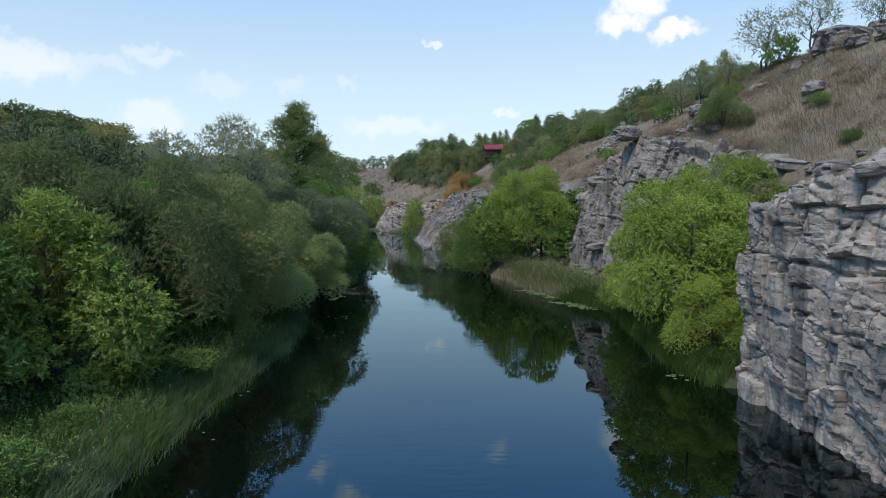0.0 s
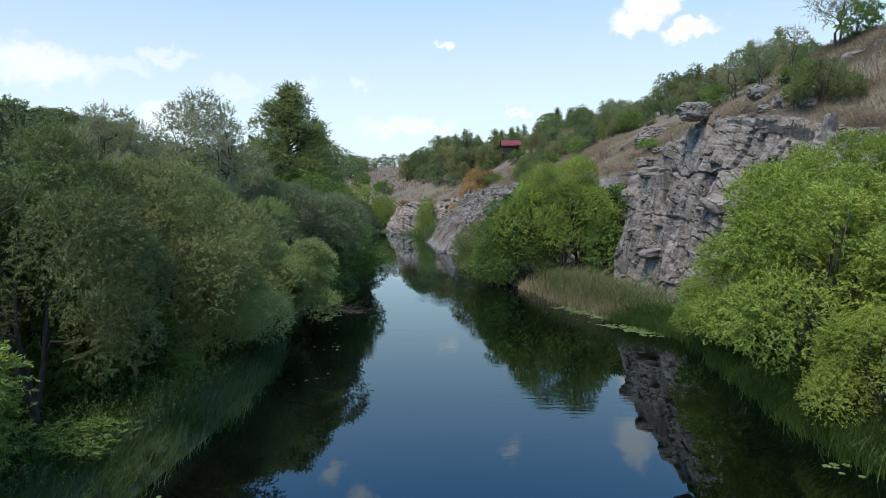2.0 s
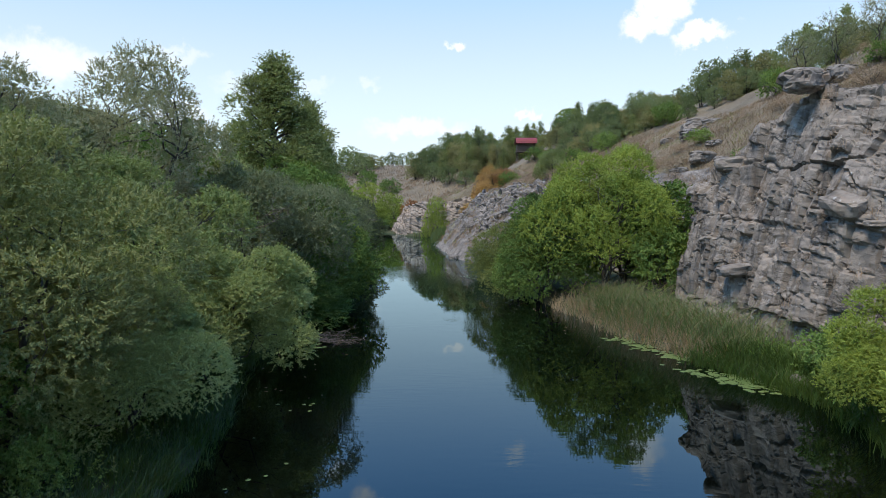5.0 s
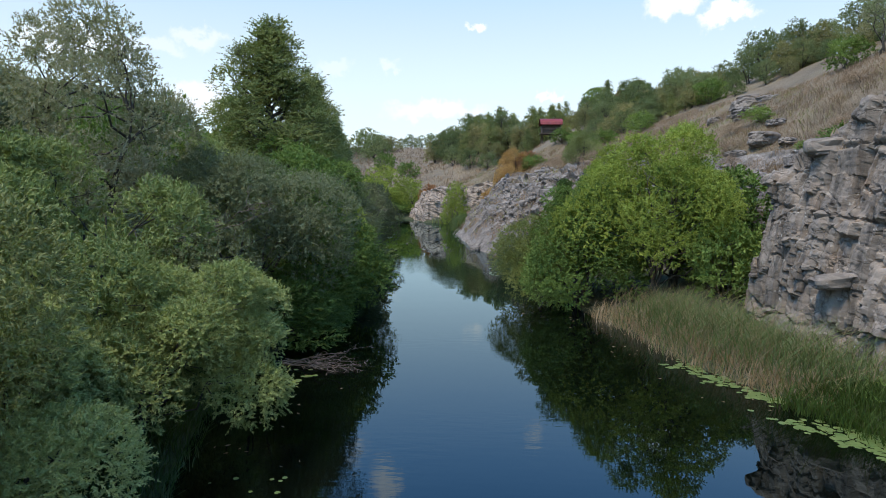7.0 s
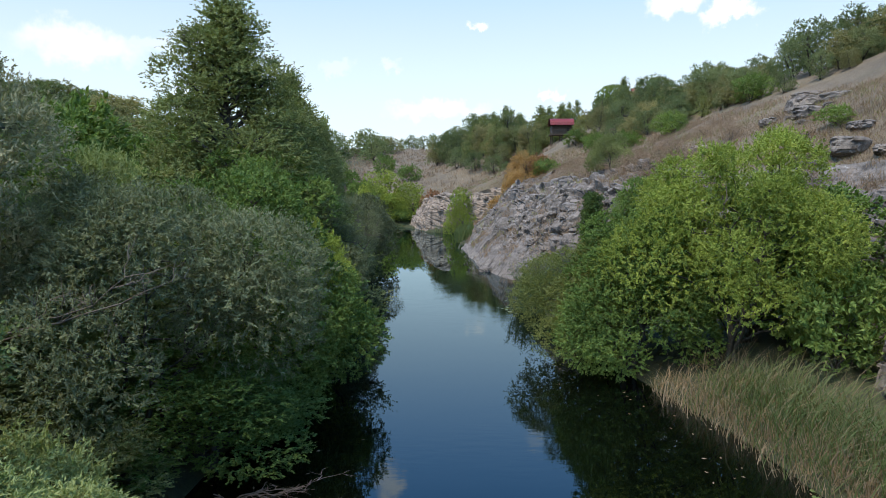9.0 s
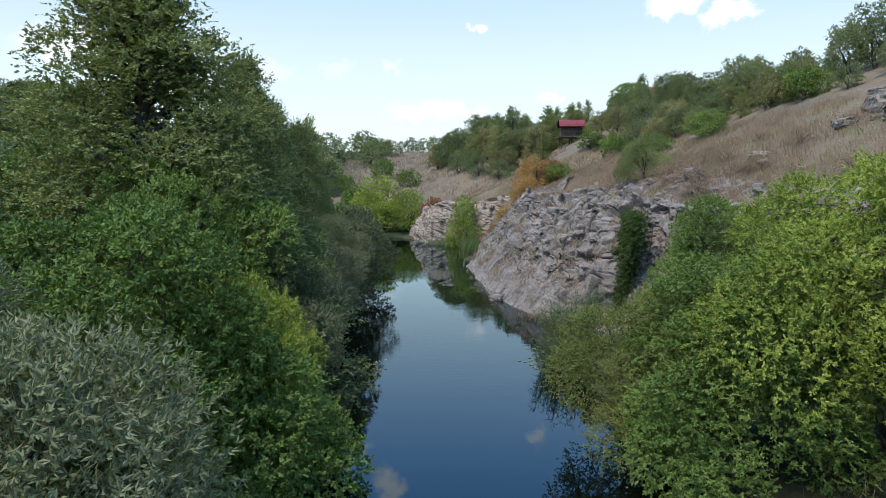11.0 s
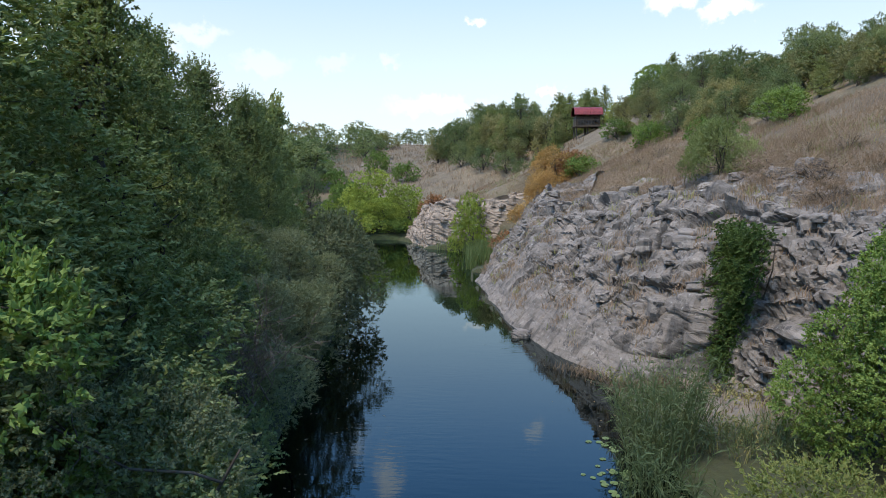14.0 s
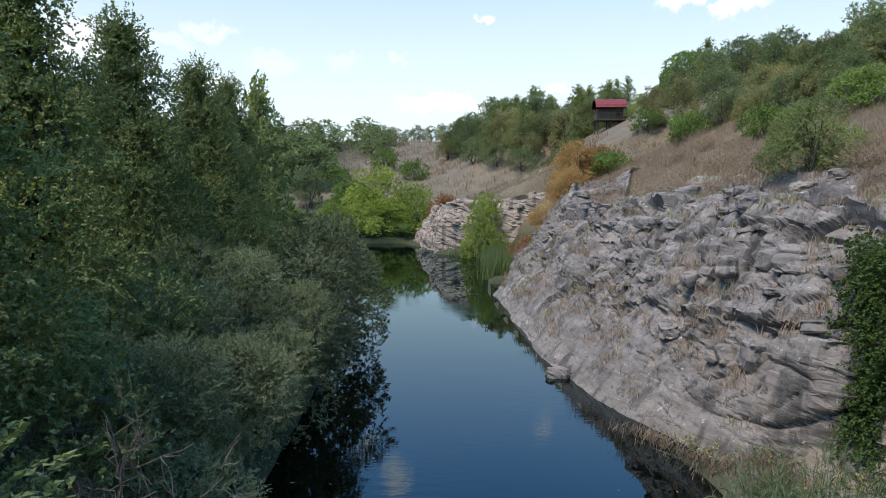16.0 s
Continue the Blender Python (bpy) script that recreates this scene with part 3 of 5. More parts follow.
def build_cliff(label, y0, y1, dy, nz, material, amp, size, seed, back=3.0, bulge=0.4, ledge=0.0, over=0.0, calm=0.0, fine=1.0, tilt=(0.25, -0.35), swell=1.1, upright=0.6, toe=1.25):
    """A broken rock face from its foot under the water or bank up to its rim and back under the turf."""
    ys = np.arange(y0, y1 + dy / 2, dy)
    s = np.linspace(0, 1, nz)
    Y, S = np.meshgrid(ys, s, indexing="ij")
    xf, run, h = cliff_foot(ys)[:, None], cliff_run(ys)[:, None], cliff_top(ys)[:, None]
    k = 1 - min(0.4, back / (back + 9.0))
    u = np.clip(S / k, 0, 1)
    v = np.clip((S - k) / (1 - k), 0, 1)
    X = xf - (0.55 if toe < 1 else 0.0) + run * u ** toe - bulge * np.sin(np.pi * u) + v * back
    Z = -0.9 + (h + 0.9) * u
    X = X - over * u ** 1.5 * np.clip((Y - 14.5) / 4, 0, 1)
    step = Z / 0.85 + 0.22 * Y + 0.8 * fbm(np.stack([Y / 4, Z / 4, X * 0], -1).reshape(-1, 3), 3, seed + 90).reshape(X.shape)
    X = X - ledge * ((step % 1.0) ** 2.5 - 0.4) * np.clip((u - 0.3) / 0.3, 0, 1) * (S < k)
    zb = ground_z(xf + run + 0.8 + v * back, Y)
    Z = np.where(S > k, np.maximum(h - 0.1, zb * 0 + h) * (1 - v) + (zb - 0.15) * v, Z)
    end = np.clip(np.minimum(Y - y0, y1 - Y) / 1.5, 0, 1)
    X = X + (1 - end) ** 2 * 1.6
    P = np.stack([X, Y, Z], -1)
    nrm = unit(np.cross(np.gradient(P, axis=0), np.gradient(P, axis=1)))
    nrm = np.where((nrm[..., :1] > 0.35), -nrm, nrm)
    p = P.reshape(-1, 3)
    big, j1 = courses(p, *size, seed, tilt, gap=0.07)
    turned = p[:, [0, 2, 1]]
    mid, j2 = courses(p, size[0] * 0.38, size[1] * 0.38, seed + 20, (tilt[0] + 0.25, tilt[1] - 0.22), 0.7, gap=0.04)
    post, j4 = courses(turned, size[1] * 0.55, size[0] * 0.8, seed + 30, (0.18, 0.06), 0.7, gap=0.05)
    sm, j3 = courses(p, size[0] * 0.13, size[1] * 0.16, seed + 40, (tilt[0] * 0.7, tilt[1] * 2.0), gap=0.02)
    soft = fbm(p / 3.0, 4, seed + 60)
    rough = fbm(p / 0.45, 3, seed + 70)
    broken = np.clip(0.8 + 1.6 * fbm(p / 2.4, 3, seed + 75), 0.1, 1.4)
    d = amp * (0.62 * big + upright * 0.5 * post + fine * broken * (0.40 * mid + 0.16 * sm) + swell * soft + 0.12 * rough) - (0.16 * j1 + 0.15 * upright * j4 + fine * broken * (0.07 * j2 + 0.025 * j3))
    d = d * (1 - calm * np.clip((0.55 - u.reshape(-1) - 0.3 * fbm(p / 5.0, 3, seed + 95)) / 0.3, 0, 1))
    d = d * np.where(v.reshape(-1) > 0, 1 - 0.75 * v.reshape(-1), 1)
    p = p + nrm.reshape(-1, 3) * d[:, None]
    n, m = X.shape
    idx = np.arange(n * m).reshape(n, m)
    f = np.stack([idx[:-1, :-1], idx[1:, :-1], idx[1:, 1:], idx[:-1, 1:]], -1).reshape(-1, 4)
    ob = solid("cliff", p, f, material)
    up = unit(np.cross(np.gradient(p.reshape(n, m, 3), axis=0), np.gradient(p.reshape(n, m, 3), axis=1)))[..., 2].reshape(-1)
    tagged(ob, label, "cliff", kind="structure")
    return p, np.abs(up), ob


near_face = build_cliff("grey layered rock cliff rising straight from the river", 6, 23.0, 0.045, 170, M_ROCK_NEAR, 0.34, (1.6, 1.5), 3, back=4.0, bulge=0.2, over=0.9, fine=0.6, swell=0.9, tilt=(0.06, -0.03), upright=1.15)
tall_face = build_cliff("tall jointed grey rock cliff behind the reeds", 33, 53.5, 0.065, 165, M_ROCK, 0.46, (2.4, 1.35), 9, back=1.6, bulge=0.2, fine=0.9, swell=0.7, tilt=(0.05, -0.06), upright=1.2)
band_face = build_cliff("low broken rock band behind the trees", 53, 72.5, 0.08, 100, M_ROCK_PALE, 0.32, (0.8, 1.8), 15, back=3.0, ledge=.3)
slab_face = build_cliff("pale sloping slab of fractured rock entering the river", 71.5, 107, 0.075, 190, M_ROCK_PALE, 0.62, (1.5, 2.2), 21, back=4.0, bulge=0.5, ledge=0.12, calm=0.8, fine=0.75, tilt=(-0.38, -0.06), upright=0.7, swell=1.3, toe=0.85)
bluff_face = build_cliff("small pale rock bluff at the river bend", 116.5, 130, 0.11, 70, M_ROCK_WARM, 0.45, (1.1, 1.5), 27, back=2.5)


def rock_blocks(face, n, seed, material, lo, hi, zmin, flat, span=(0, 200), thick=1.0):
    """Loose and half-detached blocks lodged on the ledges of a rock face, as parts of it."""
    r = np.random.default_rng(seed)
    p, up, ob = face
    shapes = []
    for k in range(5):
        bm = bmesh.new()
        bmesh.ops.create_icosphere(bm, subdivisions=3, radius=1.0)
        c = np.array([v.co for v in bm.verts])
        q = np.sign(c) * np.abs(c) ** 0.5
        q = q / np.abs(q).max()
        b, j = courses(q + k * 2.3 + seed, .7, .9, seed + k, gap=.05)
        q = q * (1 + .26 * b - .06 * j)[:, None]
        for v, co in zip(bm.verts, q):
            v.co = co
        me = bpy.data.meshes.new("rock_block")
        bm.to_mesh(me); bm.free()
        me.materials.append(material)
        shapes.append(me)
    ok = np.where((up > flat) & (p[:, 2] > zmin) & (p[:, 1] > span[0]) & (p[:, 1] < span[1]))[0]
    for i in r.choice(ok, n, replace=False):
        b = new("rock_block", shapes[int(r.integers(5))])
        sz = lo + (hi - lo) * r.uniform() ** 2.2
        at = Vector(p[i])
        b.parent = ob
        b.matrix_world = Matrix.Translation(at + Vector((0, 0, sz * .12))) @ pose(0, 0, 0, r.normal(0, 10), r.normal(0, 10), r.uniform(0, 360)) @ Matrix.Diagonal((sz * r.uniform(.6, 1.0), sz * r.uniform(.5, .8), sz * thick * r.uniform(.28, .5), 1))


rock_blocks(slab_face, 110, 3, M_ROCK_PALE, .18, .75, 3.0, .5)
rock_blocks(slab_face, 20, 4, M_ROCK_PALE, .3, .8, 2.2, .25, (72.5, 78.0), 1.6)
rock_blocks(tall_face, 70, 5, M_ROCK, .2, .8, 1.5, .55)
rock_blocks(near_face, 50, 6, M_ROCK_NEAR, .15, .6, 4.5, .6)
rock_blocks(band_face, 60, 7, M_ROCK_PALE, .25, .9, 1.0, .5)
rock_blocks(bluff_face, 40, 8, M_ROCK_WARM, .25, .8, 1.0, .5)

# ---- plants ----


def tube(points, radii, sides=6):
    """Vertices and quads of a tapered round branch along points."""
    P = np.asarray(points, float); R = np.asarray(radii, float)
    T = unit(np.gradient(P, axis=0))
    a = np.cross(T, np.where(np.abs(T[:, 2:]) > 0.9, (1.0, 0, 0), (0, 0, 1.0))); a = unit(a)
    b = np.cross(T, a)
    th = np.arange(sides) * 2 * np.pi / sides
    ring = P[:, None] + R[:, None, None] * (a[:, None] * np.cos(th)[None, :, None] + b[:, None] * np.sin(th)[None, :, None])
    n = len(P)
    idx = np.arange(n * sides).reshape(n, sides)
    f = np.stack([idx[:-1], np.roll(idx, -1, 1)[:-1], np.roll(idx, -1, 1)[1:], idx[1:]], -1).reshape(-1, 4)
    return ring.reshape(-1, 3), f


def gather(pieces):
    V, F, k = [], [], 0
    for v, f in pieces:
        V.append(v); F.append(np.asarray(f) + k); k += len(v)
    return np.concatenate(V), np.concatenate(F)


def bent(rng, a, b, n=5, wild=0.12, sag=0.0):
    a, b = np.asarray(a, float), np.asarray(b, float)
    t = np.linspace(0, 1, n)[:, None]
    L = np.linalg.norm(b - a)
    w = rng.normal(0, wild * L, (n, 3)) * np.sin(np.pi * t) * 0.6
    p = a + (b - a) * t + w
    p[:, 2] -= sag * L * (t[:, 0] ** 2 - t[:, 0])
    return p


def leaves(rng, base, way, length, width, curl=0.25, face=None):
    """One four-cornered folded leaf for each base point along each direction, its blade turned to the light side where given."""
    n = len(base)
    side = unit(np.cross(way, rng.normal(0, 1, (n, 3)) if face is None else rng.normal(0, .45, (n, 3)) + face))
    nrm = np.cross(way, side)
    ln = (length * rng.uniform(0.65, 1.3, n))[:, None]
    wd = (width * rng.uniform(0.7, 1.25, n))[:, None]
    v0 = base
    v1 = base + way * ln * 0.45 + side * wd * 0.5 + nrm * wd * curl
    v2 = base + way * ln - nrm * ln * 0.08
    v3 = base + way * ln * 0.45 - side * wd * 0.5 + nrm * wd * curl
    V = np.stack([v0, v1, v2, v3], 1).reshape(-1, 3)
    F = np.arange(n * 4).reshape(n, 4)
    return V, F


def sprays(rng, start, way, twig, count, length, width, splay=0.75, face=None):
    """Leaves in alternate rows along thin twigs."""
    n = len(start)
    t = rng.uniform(0.1, 1.0, (n, count))
    base = start[:, None] + way[:, None] * twig[:, None, None] * t[..., None]
    d = unit(way[:, None] + splay * rng.normal(0, 1, (n, count, 3)) + np.array([0, 0, -0.15]))
    return leaves(rng, base.reshape(-1, 3), d.reshape(-1, 3), length, width, 0.25, None if face is None else np.repeat(face, count, 0))


def make_tree(kind, label, category, leafmat, seed, height, radius, foot=0.12, shape="round", lobes=16, lobe=0.36, twigs=1100, per=14,
              twig=0.5, leaf=(0.17, 0.06), droop=0.0, stems=1, lean=(0, 0), bark=None, fill=0.72, rise=0.45, ragged=0.35, fine=3, shift=(0, 0), taper=0.95):
    """A tree about its own foot: trunk with limbs, and a crown of leafy sprays gathered into uneven lobes."""
    rng = np.random.default_rng(seed)
    tree = empty(kind, 0, 0, 0)
    tagged(tree, label, category)
    z0, z1 = foot * height, height
    cs, rs = [], []
    for i in range(lobes):
        u = (i + rng.uniform(0, 1)) / lobes
        ang = i * 2.4 + rng.normal(0, 0.4)
        if shape == "cone":
            zz = z0 + (z1 - z0) * (0.06 + 0.90 * u); prof = 1.05 * (1 - u) ** taper + 0.05
        elif shape == "dome":
            zz = z0 + (z1 - z0) * (0.10 + 0.72 * u); prof = math.sqrt(max(0.05, 1 - (u * 0.92) ** 2.2))
        else:
            zz = z0 + (z1 - z0) * (0.12 + 0.74 * u); prof = math.sqrt(max(0.06, 1 - (2 * u - 0.85) ** 2 * 0.8))
        rr = radius * prof * rng.uniform(0.4 if shape == "cone" else 0.5, 0.9)
        cs.append((rr * math.cos(ang) + lean[0] * u + shift[0], rr * math.sin(ang) + lean[1] * u + shift[1], zz))
        rs.append(radius * lobe * rng.uniform(1 - ragged, 1 + ragged) * ((0.4 + 0.6 * prof) if shape == "cone" else (0.55 + 0.45 * prof)))
    cs, rs = np.array(cs), np.array(rs)
    cs[:, 2] = np.minimum(cs[:, 2], z1 - rs * 0.75)
    # wood
    wood = []
    for s in range(stems):
        off = np.array([rng.normal(0, 0.12), rng.normal(0, 0.12), 0]) * (stems > 1)
        top = np.array([lean[0] * 0.8 + (rng.normal(0, radius * 0.35) if stems > 1 else 0), lean[1] * 0.8 + (rng.normal(0, radius * 0.35) if stems > 1 else 0), height * (0.9 if stems == 1 else 0.7)])
        line = bent(rng, off + (0, 0, -0.25), top, 8, 0.05)
        r0 = 0.028 * height / math.sqrt(stems)
        wood.append(tube(line, np.linspace(r0, 0.015, 8), 7))
        for c, r in list(zip(cs, rs))[s::stems]:
            k = np.clip((c[2] - 0.3 * radius) / top[2], 0.12, 0.92)
            st = np.array([np.interp(k, np.linspace(0, 1, 8), line[:, j]) for j in range(3)])
            limb = bent(rng, st, c + (0, 0, r * 0.3), 5, 0.1)
            wood.append(tube(limb, np.linspace(r0 * 0.42 * (1 - 0.6 * k), 0.012, 5), 5))
            for _ in range(fine):
                d = unit(rng.normal(0, 1, 3) + (0, 0, 0.3))
                wood.append(tube(bent(rng, limb[3], c + d * r * 0.85, 4, 0.12), np.linspace(0.014, 0.004, 4), 3))
    solid("trunk", *gather(wood), bark or M_BARK, tree, smooth=True)
    # leaves
    w = rs ** 2; w = w / w.sum()
    pick = rng.choice(lobes, twigs, p=w)
    d = unit(rng.normal(0, 1, (twigs, 3)) + np.array([0, 0, rise]))
    out = unit(d + 0.35 * unit(cs[pick] - cs.mean(0)))
    rad = rs[pick] * (fill + (1 - fill) * rng.uniform(0, 1, twigs) ** 0.5)
    start = cs[pick] + out * rad[:, None] * np.array([1, 1, 0.85])
    way = unit(out * 0.55 + rng.normal(0, 0.5, (twigs, 3)) + np.array([0, 0, 0.25 - droop]))
    tl = twig * rng.uniform(0.5, 1.4, twigs)
    V, F = sprays(rng, start, way, tl, per, *leaf, face=unit(out + np.array([0, 0, 0.35])))
    # inner foliage round the limbs, added to block light and darken the hollows
    inner = twigs // (3 if shape == "cone" else 5)
    k = rng.choice(lobes, inner)
    hub = cs[k] * (0.6, 0.6, 1.0) if shape == "cone" else cs[k]
    core = hub + unit(rng.normal(0, 1, (inner, 3))) * (rs[k] * rng.uniform(0.15, 0.62, inner))[:, None]
    V2, F2 = sprays(rng, core, unit(rng.normal(0, 1, (inner, 3))), twig * rng.uniform(0.6, 1.2, inner), 8, leaf[0] * 1.3, leaf[1] * 1.5)
    V, F = np.concatenate([V, V2]), np.concatenate([F, F2 + len(V)])
    V[:, 2] = np.maximum(V[:, 2], 0.05)
    solid("crown", V, F, leafmat, tree)
    return tree


PLACED = set()


def put(proto, x, y, s=1.0, turn=0.0, sx=None, z=None):
    """Stands a tree (or a copy of it) on the ground at x, y."""
    zz = (gz(x, y) if z is None else z) - 0.05
    sx = s if sx is None else sx
    m = pose(x, y, zz, 0, 0, turn) @ Matrix.Diagonal((sx, sx, s, 1))
    if proto.name not in PLACED:
        PLACED.add(proto.name)
        proto.matrix_world = m
        return proto
    base_scale = Matrix.Diagonal((*proto.scale, 1))
    ob = copy_thing(proto, m @ base_scale.inverted())
    return ob


WIL = "grey-green bushy willow leaning over the river bank"
willow_a = make_tree("willow", WIL, "tree", M_WILLOW, 1, 7.0, 3.4, 0.28, "dome", 13, 0.43, 7600, 17, 0.26, (0.074, 0.028), 0.05, 3, rise=.75, ragged=.28)
willow_b = make_tree("willow", WIL, "tree", M_WILLOW, 2, 7.0, 3.2, 0.26, "dome", 11, 0.46, 7600, 17, 0.26, (0.074, 0.028), 0.15, 3, rise=.75, ragged=.28)
willow_s = make_tree("willow", "silvery grey feathery willow on the bank", "tree", M_SILVER, 35, 7.0, 3.3, 0.40, "dome", 14, 0.42, 5400, 14, 0.34, (0.095, 0.032), -0.1, 4, rise=.8)
willow_l = make_tree("willow", "light yellow-green willow at the water's edge", "tree", M_WILLOW_L, 3, 5.0, 2.4, 0.14, "dome", 10, 0.46, 6000, 16, 0.24, (0.066, 0.025), 0.05, 4, rise=.7, ragged=.25)
willow_o = make_tree("willow", "low light green willow overhanging the water", "tree", M_WILLOW_L, 51, 4.6, 2.1, 0.24, "dome", 11, 0.44, 6800, 15, 0.22, (0.066, 0.025), 0.05, 3, rise=.7, ragged=.2, shift=(1.5, 0))
alder_n = make_tree("alder", "young round-leaved alder leaning over the bank", "tree", M_SILVER, 52, 6.2, 2.7, 0.03, "dome", 24, 0.40, 12500, 16, 0.22, (0.036, 0.032), 0.05, 3)
elder_c = make_tree("box_elder", "olive green box elder on the river bank", "tree", M_OLIVE, 53, 6.6, 3.3, 0.08, "dome", 19, 0.38, 7200, 14, 0.36, (0.078, 0.034), 0.1, 3, rise=.7)
alder_t = make_tree("alder", "tall dark green alder with a ragged pointed crown", "tree", M_ALDER, 4, 15.5, 4.1, 0.05, "cone", 90, 0.30, 16500, 14, 0.42, (0.075, 0.056), 0.0, 1, taper=0.75)
alder_m = make_tree("alder", "dark green alder with a pointed top", "tree", M_ALDER, 5, 11.0, 3.0, 0.03, "cone", 52, 0.35, 10200, 14, 0.34, (0.060, 0.046), 0.0, 1, taper=0.85)
green_a = make_tree("maple", "dense mid-green broadleaf tree on the bank", "tree", M_GREEN, 6, 8.0, 3.2, 0.02, "dome", 20, 0.42, 5600, 14, 0.32, (0.09, 0.06), 0.1, 2)
elder_a = make_tree("box_elder", "bright yellow-green box elder on the river bank", "tree", M_BRIGHT, 7, 8.2, 4.0, 0.16, "dome", 22, 0.36, 7600, 14, 0.34, (0.088, 0.044), 0.15, 3, rise=.7, ragged=.4)
elder_b = make_tree("box_elder", "bright green box elder beside the rock", "tree", M_BRIGHT, 8, 6.6, 3.3, 0.10, "dome", 19, 0.38, 7000, 14, 0.34, (0.082, 0.042), 0.15, 3, rise=.7, ragged=.4)
elder_y = make_tree("box_elder", "yellowing box elder among the willows", "tree", M_YELLOW, 9, 6.2, 2.3, 0.05, "dome", 16, 0.40, 2800, 14, 0.38, (0.12, 0.06), 0.25, 2)
sparse_a = make_tree("poplar", "thin grey half-bare tree above the willows", "tree", M_SPARSE, 10, 12.0, 3.4, 0.25, "round", 30, 0.28, 4600, 12, 0.45, (0.105, 0.042), -0.1, 2, fine=5)
thin_a = make_tree("sapling", "thin half-bare young tree on the hill crest", "tree", M_SPARSE, 11, 4.5, 1.6, 0.25, "round", 16, 0.32, 520, 8, 0.5, (0.085, 0.04), -0.2, 2)
bush_a = make_tree("bush", "small green bush on the dry slope", "bush", M_GREEN, 12, 2.6, 1.5, 0.05, "dome", 12, 0.42, 420, 10, 0.35, (0.14, 0.08), 0.0, 4, fine=1)
bush_n = make_tree("bush", "dense dark green bush on the dry slope", "bush", M_ALDER, 43, 3.4, 1.9, 0.08, "dome", 16, 0.40, 3000, 13, 0.28, (0.065, 0.042), 0.0, 4)
wood_a = make_tree("tree", "dusty green tree of the hilltop wood", "tree", M_FOREST, 13, 5.5, 2.3, 0.03, "dome", 26, 0.30, 1000, 9, 0.36, (0.125, 0.078), 0.0, 2, fine=0, ragged=.55)
wood_b = make_tree("tree", "dusty green tree of the hilltop wood", "tree", M_FOREST, 14, 6.5, 2.1, 0.03, "round", 26, 0.30, 1000, 9, 0.36, (0.125, 0.078), 0.0, 2, fine=0, ragged=.55)
wood_c = make_tree("tree", "grey-green scrubby tree of the hilltop wood", "tree", M_SCRUB, 15, 4.6, 2.2, 0.02, "dome", 24, 0.30, 1000, 9, 0.36, (0.125, 0.078), 0.0, 3, fine=0)
wood_d = make_tree("tree", "dark pointed tree of the hilltop wood", "tree", M_ALDER, 16, 7.0, 2.2, 0.03, "cone", 16, 0.46, 1000, 9, 0.36, (0.125, 0.078), 0.1, 1, fine=0)
far_a = make_tree("tree", "dusty green tree of the hilltop wood", "tree", M_FOREST, 113, 5.5, 2.3, 0.03, "dome", 20, 0.36, 440, 8, 0.45, (0.215, 0.13), 0.0, 2, fine=0, ragged=.55)
far_b = make_tree("tree", "dusty green tree of the hilltop wood", "tree", M_FOREST, 114, 6.5, 2.1, 0.03, "round", 20, 0.36, 440, 8, 0.45, (0.215, 0.13), 0.0, 2, fine=0, ragged=.55)
far_c = make_tree("tree", "grey-green scrubby tree of the hilltop wood", "tree", M_SCRUB, 115, 4.6, 2.2, 0.02, "dome", 18, 0.36, 440, 8, 0.45, (0.215, 0.13), 0.0, 3, fine=0)
orange_a = make_tree("bush", "orange autumn shrub on the dry slope", "bush", M_ORANGE, 17, 3.4, 1.9, 0.0, "dome", 16, 0.42, 1100, 12, 0.38, (0.12, 0.06), 0.0, 4)
russet_a = make_tree("bush", "russet dry shrub on the rock edge", "bush", M_RUSSET, 18, 2.0, 1.4, 0.0, "dome", 10, 0.46, 320, 10, 0.4, (0.17, 0.07), 0.0, 4)

# plainer trees for the back rows and the far bends
willow_f = make_tree("willow", "dull grey-green willow on the bank", "tree", M_DULL, 31, 7.0, 3.3, 0.03, "dome", 14, 0.48, 1300, 10, 0.4, (0.22, 0.075), 0.05, 3, fine=0)
alder_f = make_tree("alder", "dark green alder with a pointed top", "tree", M_ALDER, 32, 11.0, 3.0, 0.03, "cone", 34, 0.40, 1400, 10, 0.45, (0.21, 0.14), 0.0, 1, fine=0)
green_f = make_tree("maple", "dense mid-green broadleaf tree on the bank", "tree", M_GREEN, 33, 8.0, 3.2, 0.02, "dome", 20, 0.42, 1300, 10, 0.4, (0.22, 0.13), 0.1, 2, fine=0)
elder_f = make_tree("box_elder", "bright green box elder beyond the river bend", "tree", M_BRIGHT, 34, 7.4, 3.6, 0.02, "dome", 20, 0.42, 1300, 10, 0.4, (0.22, 0.11), 0.1, 3, fine=0)

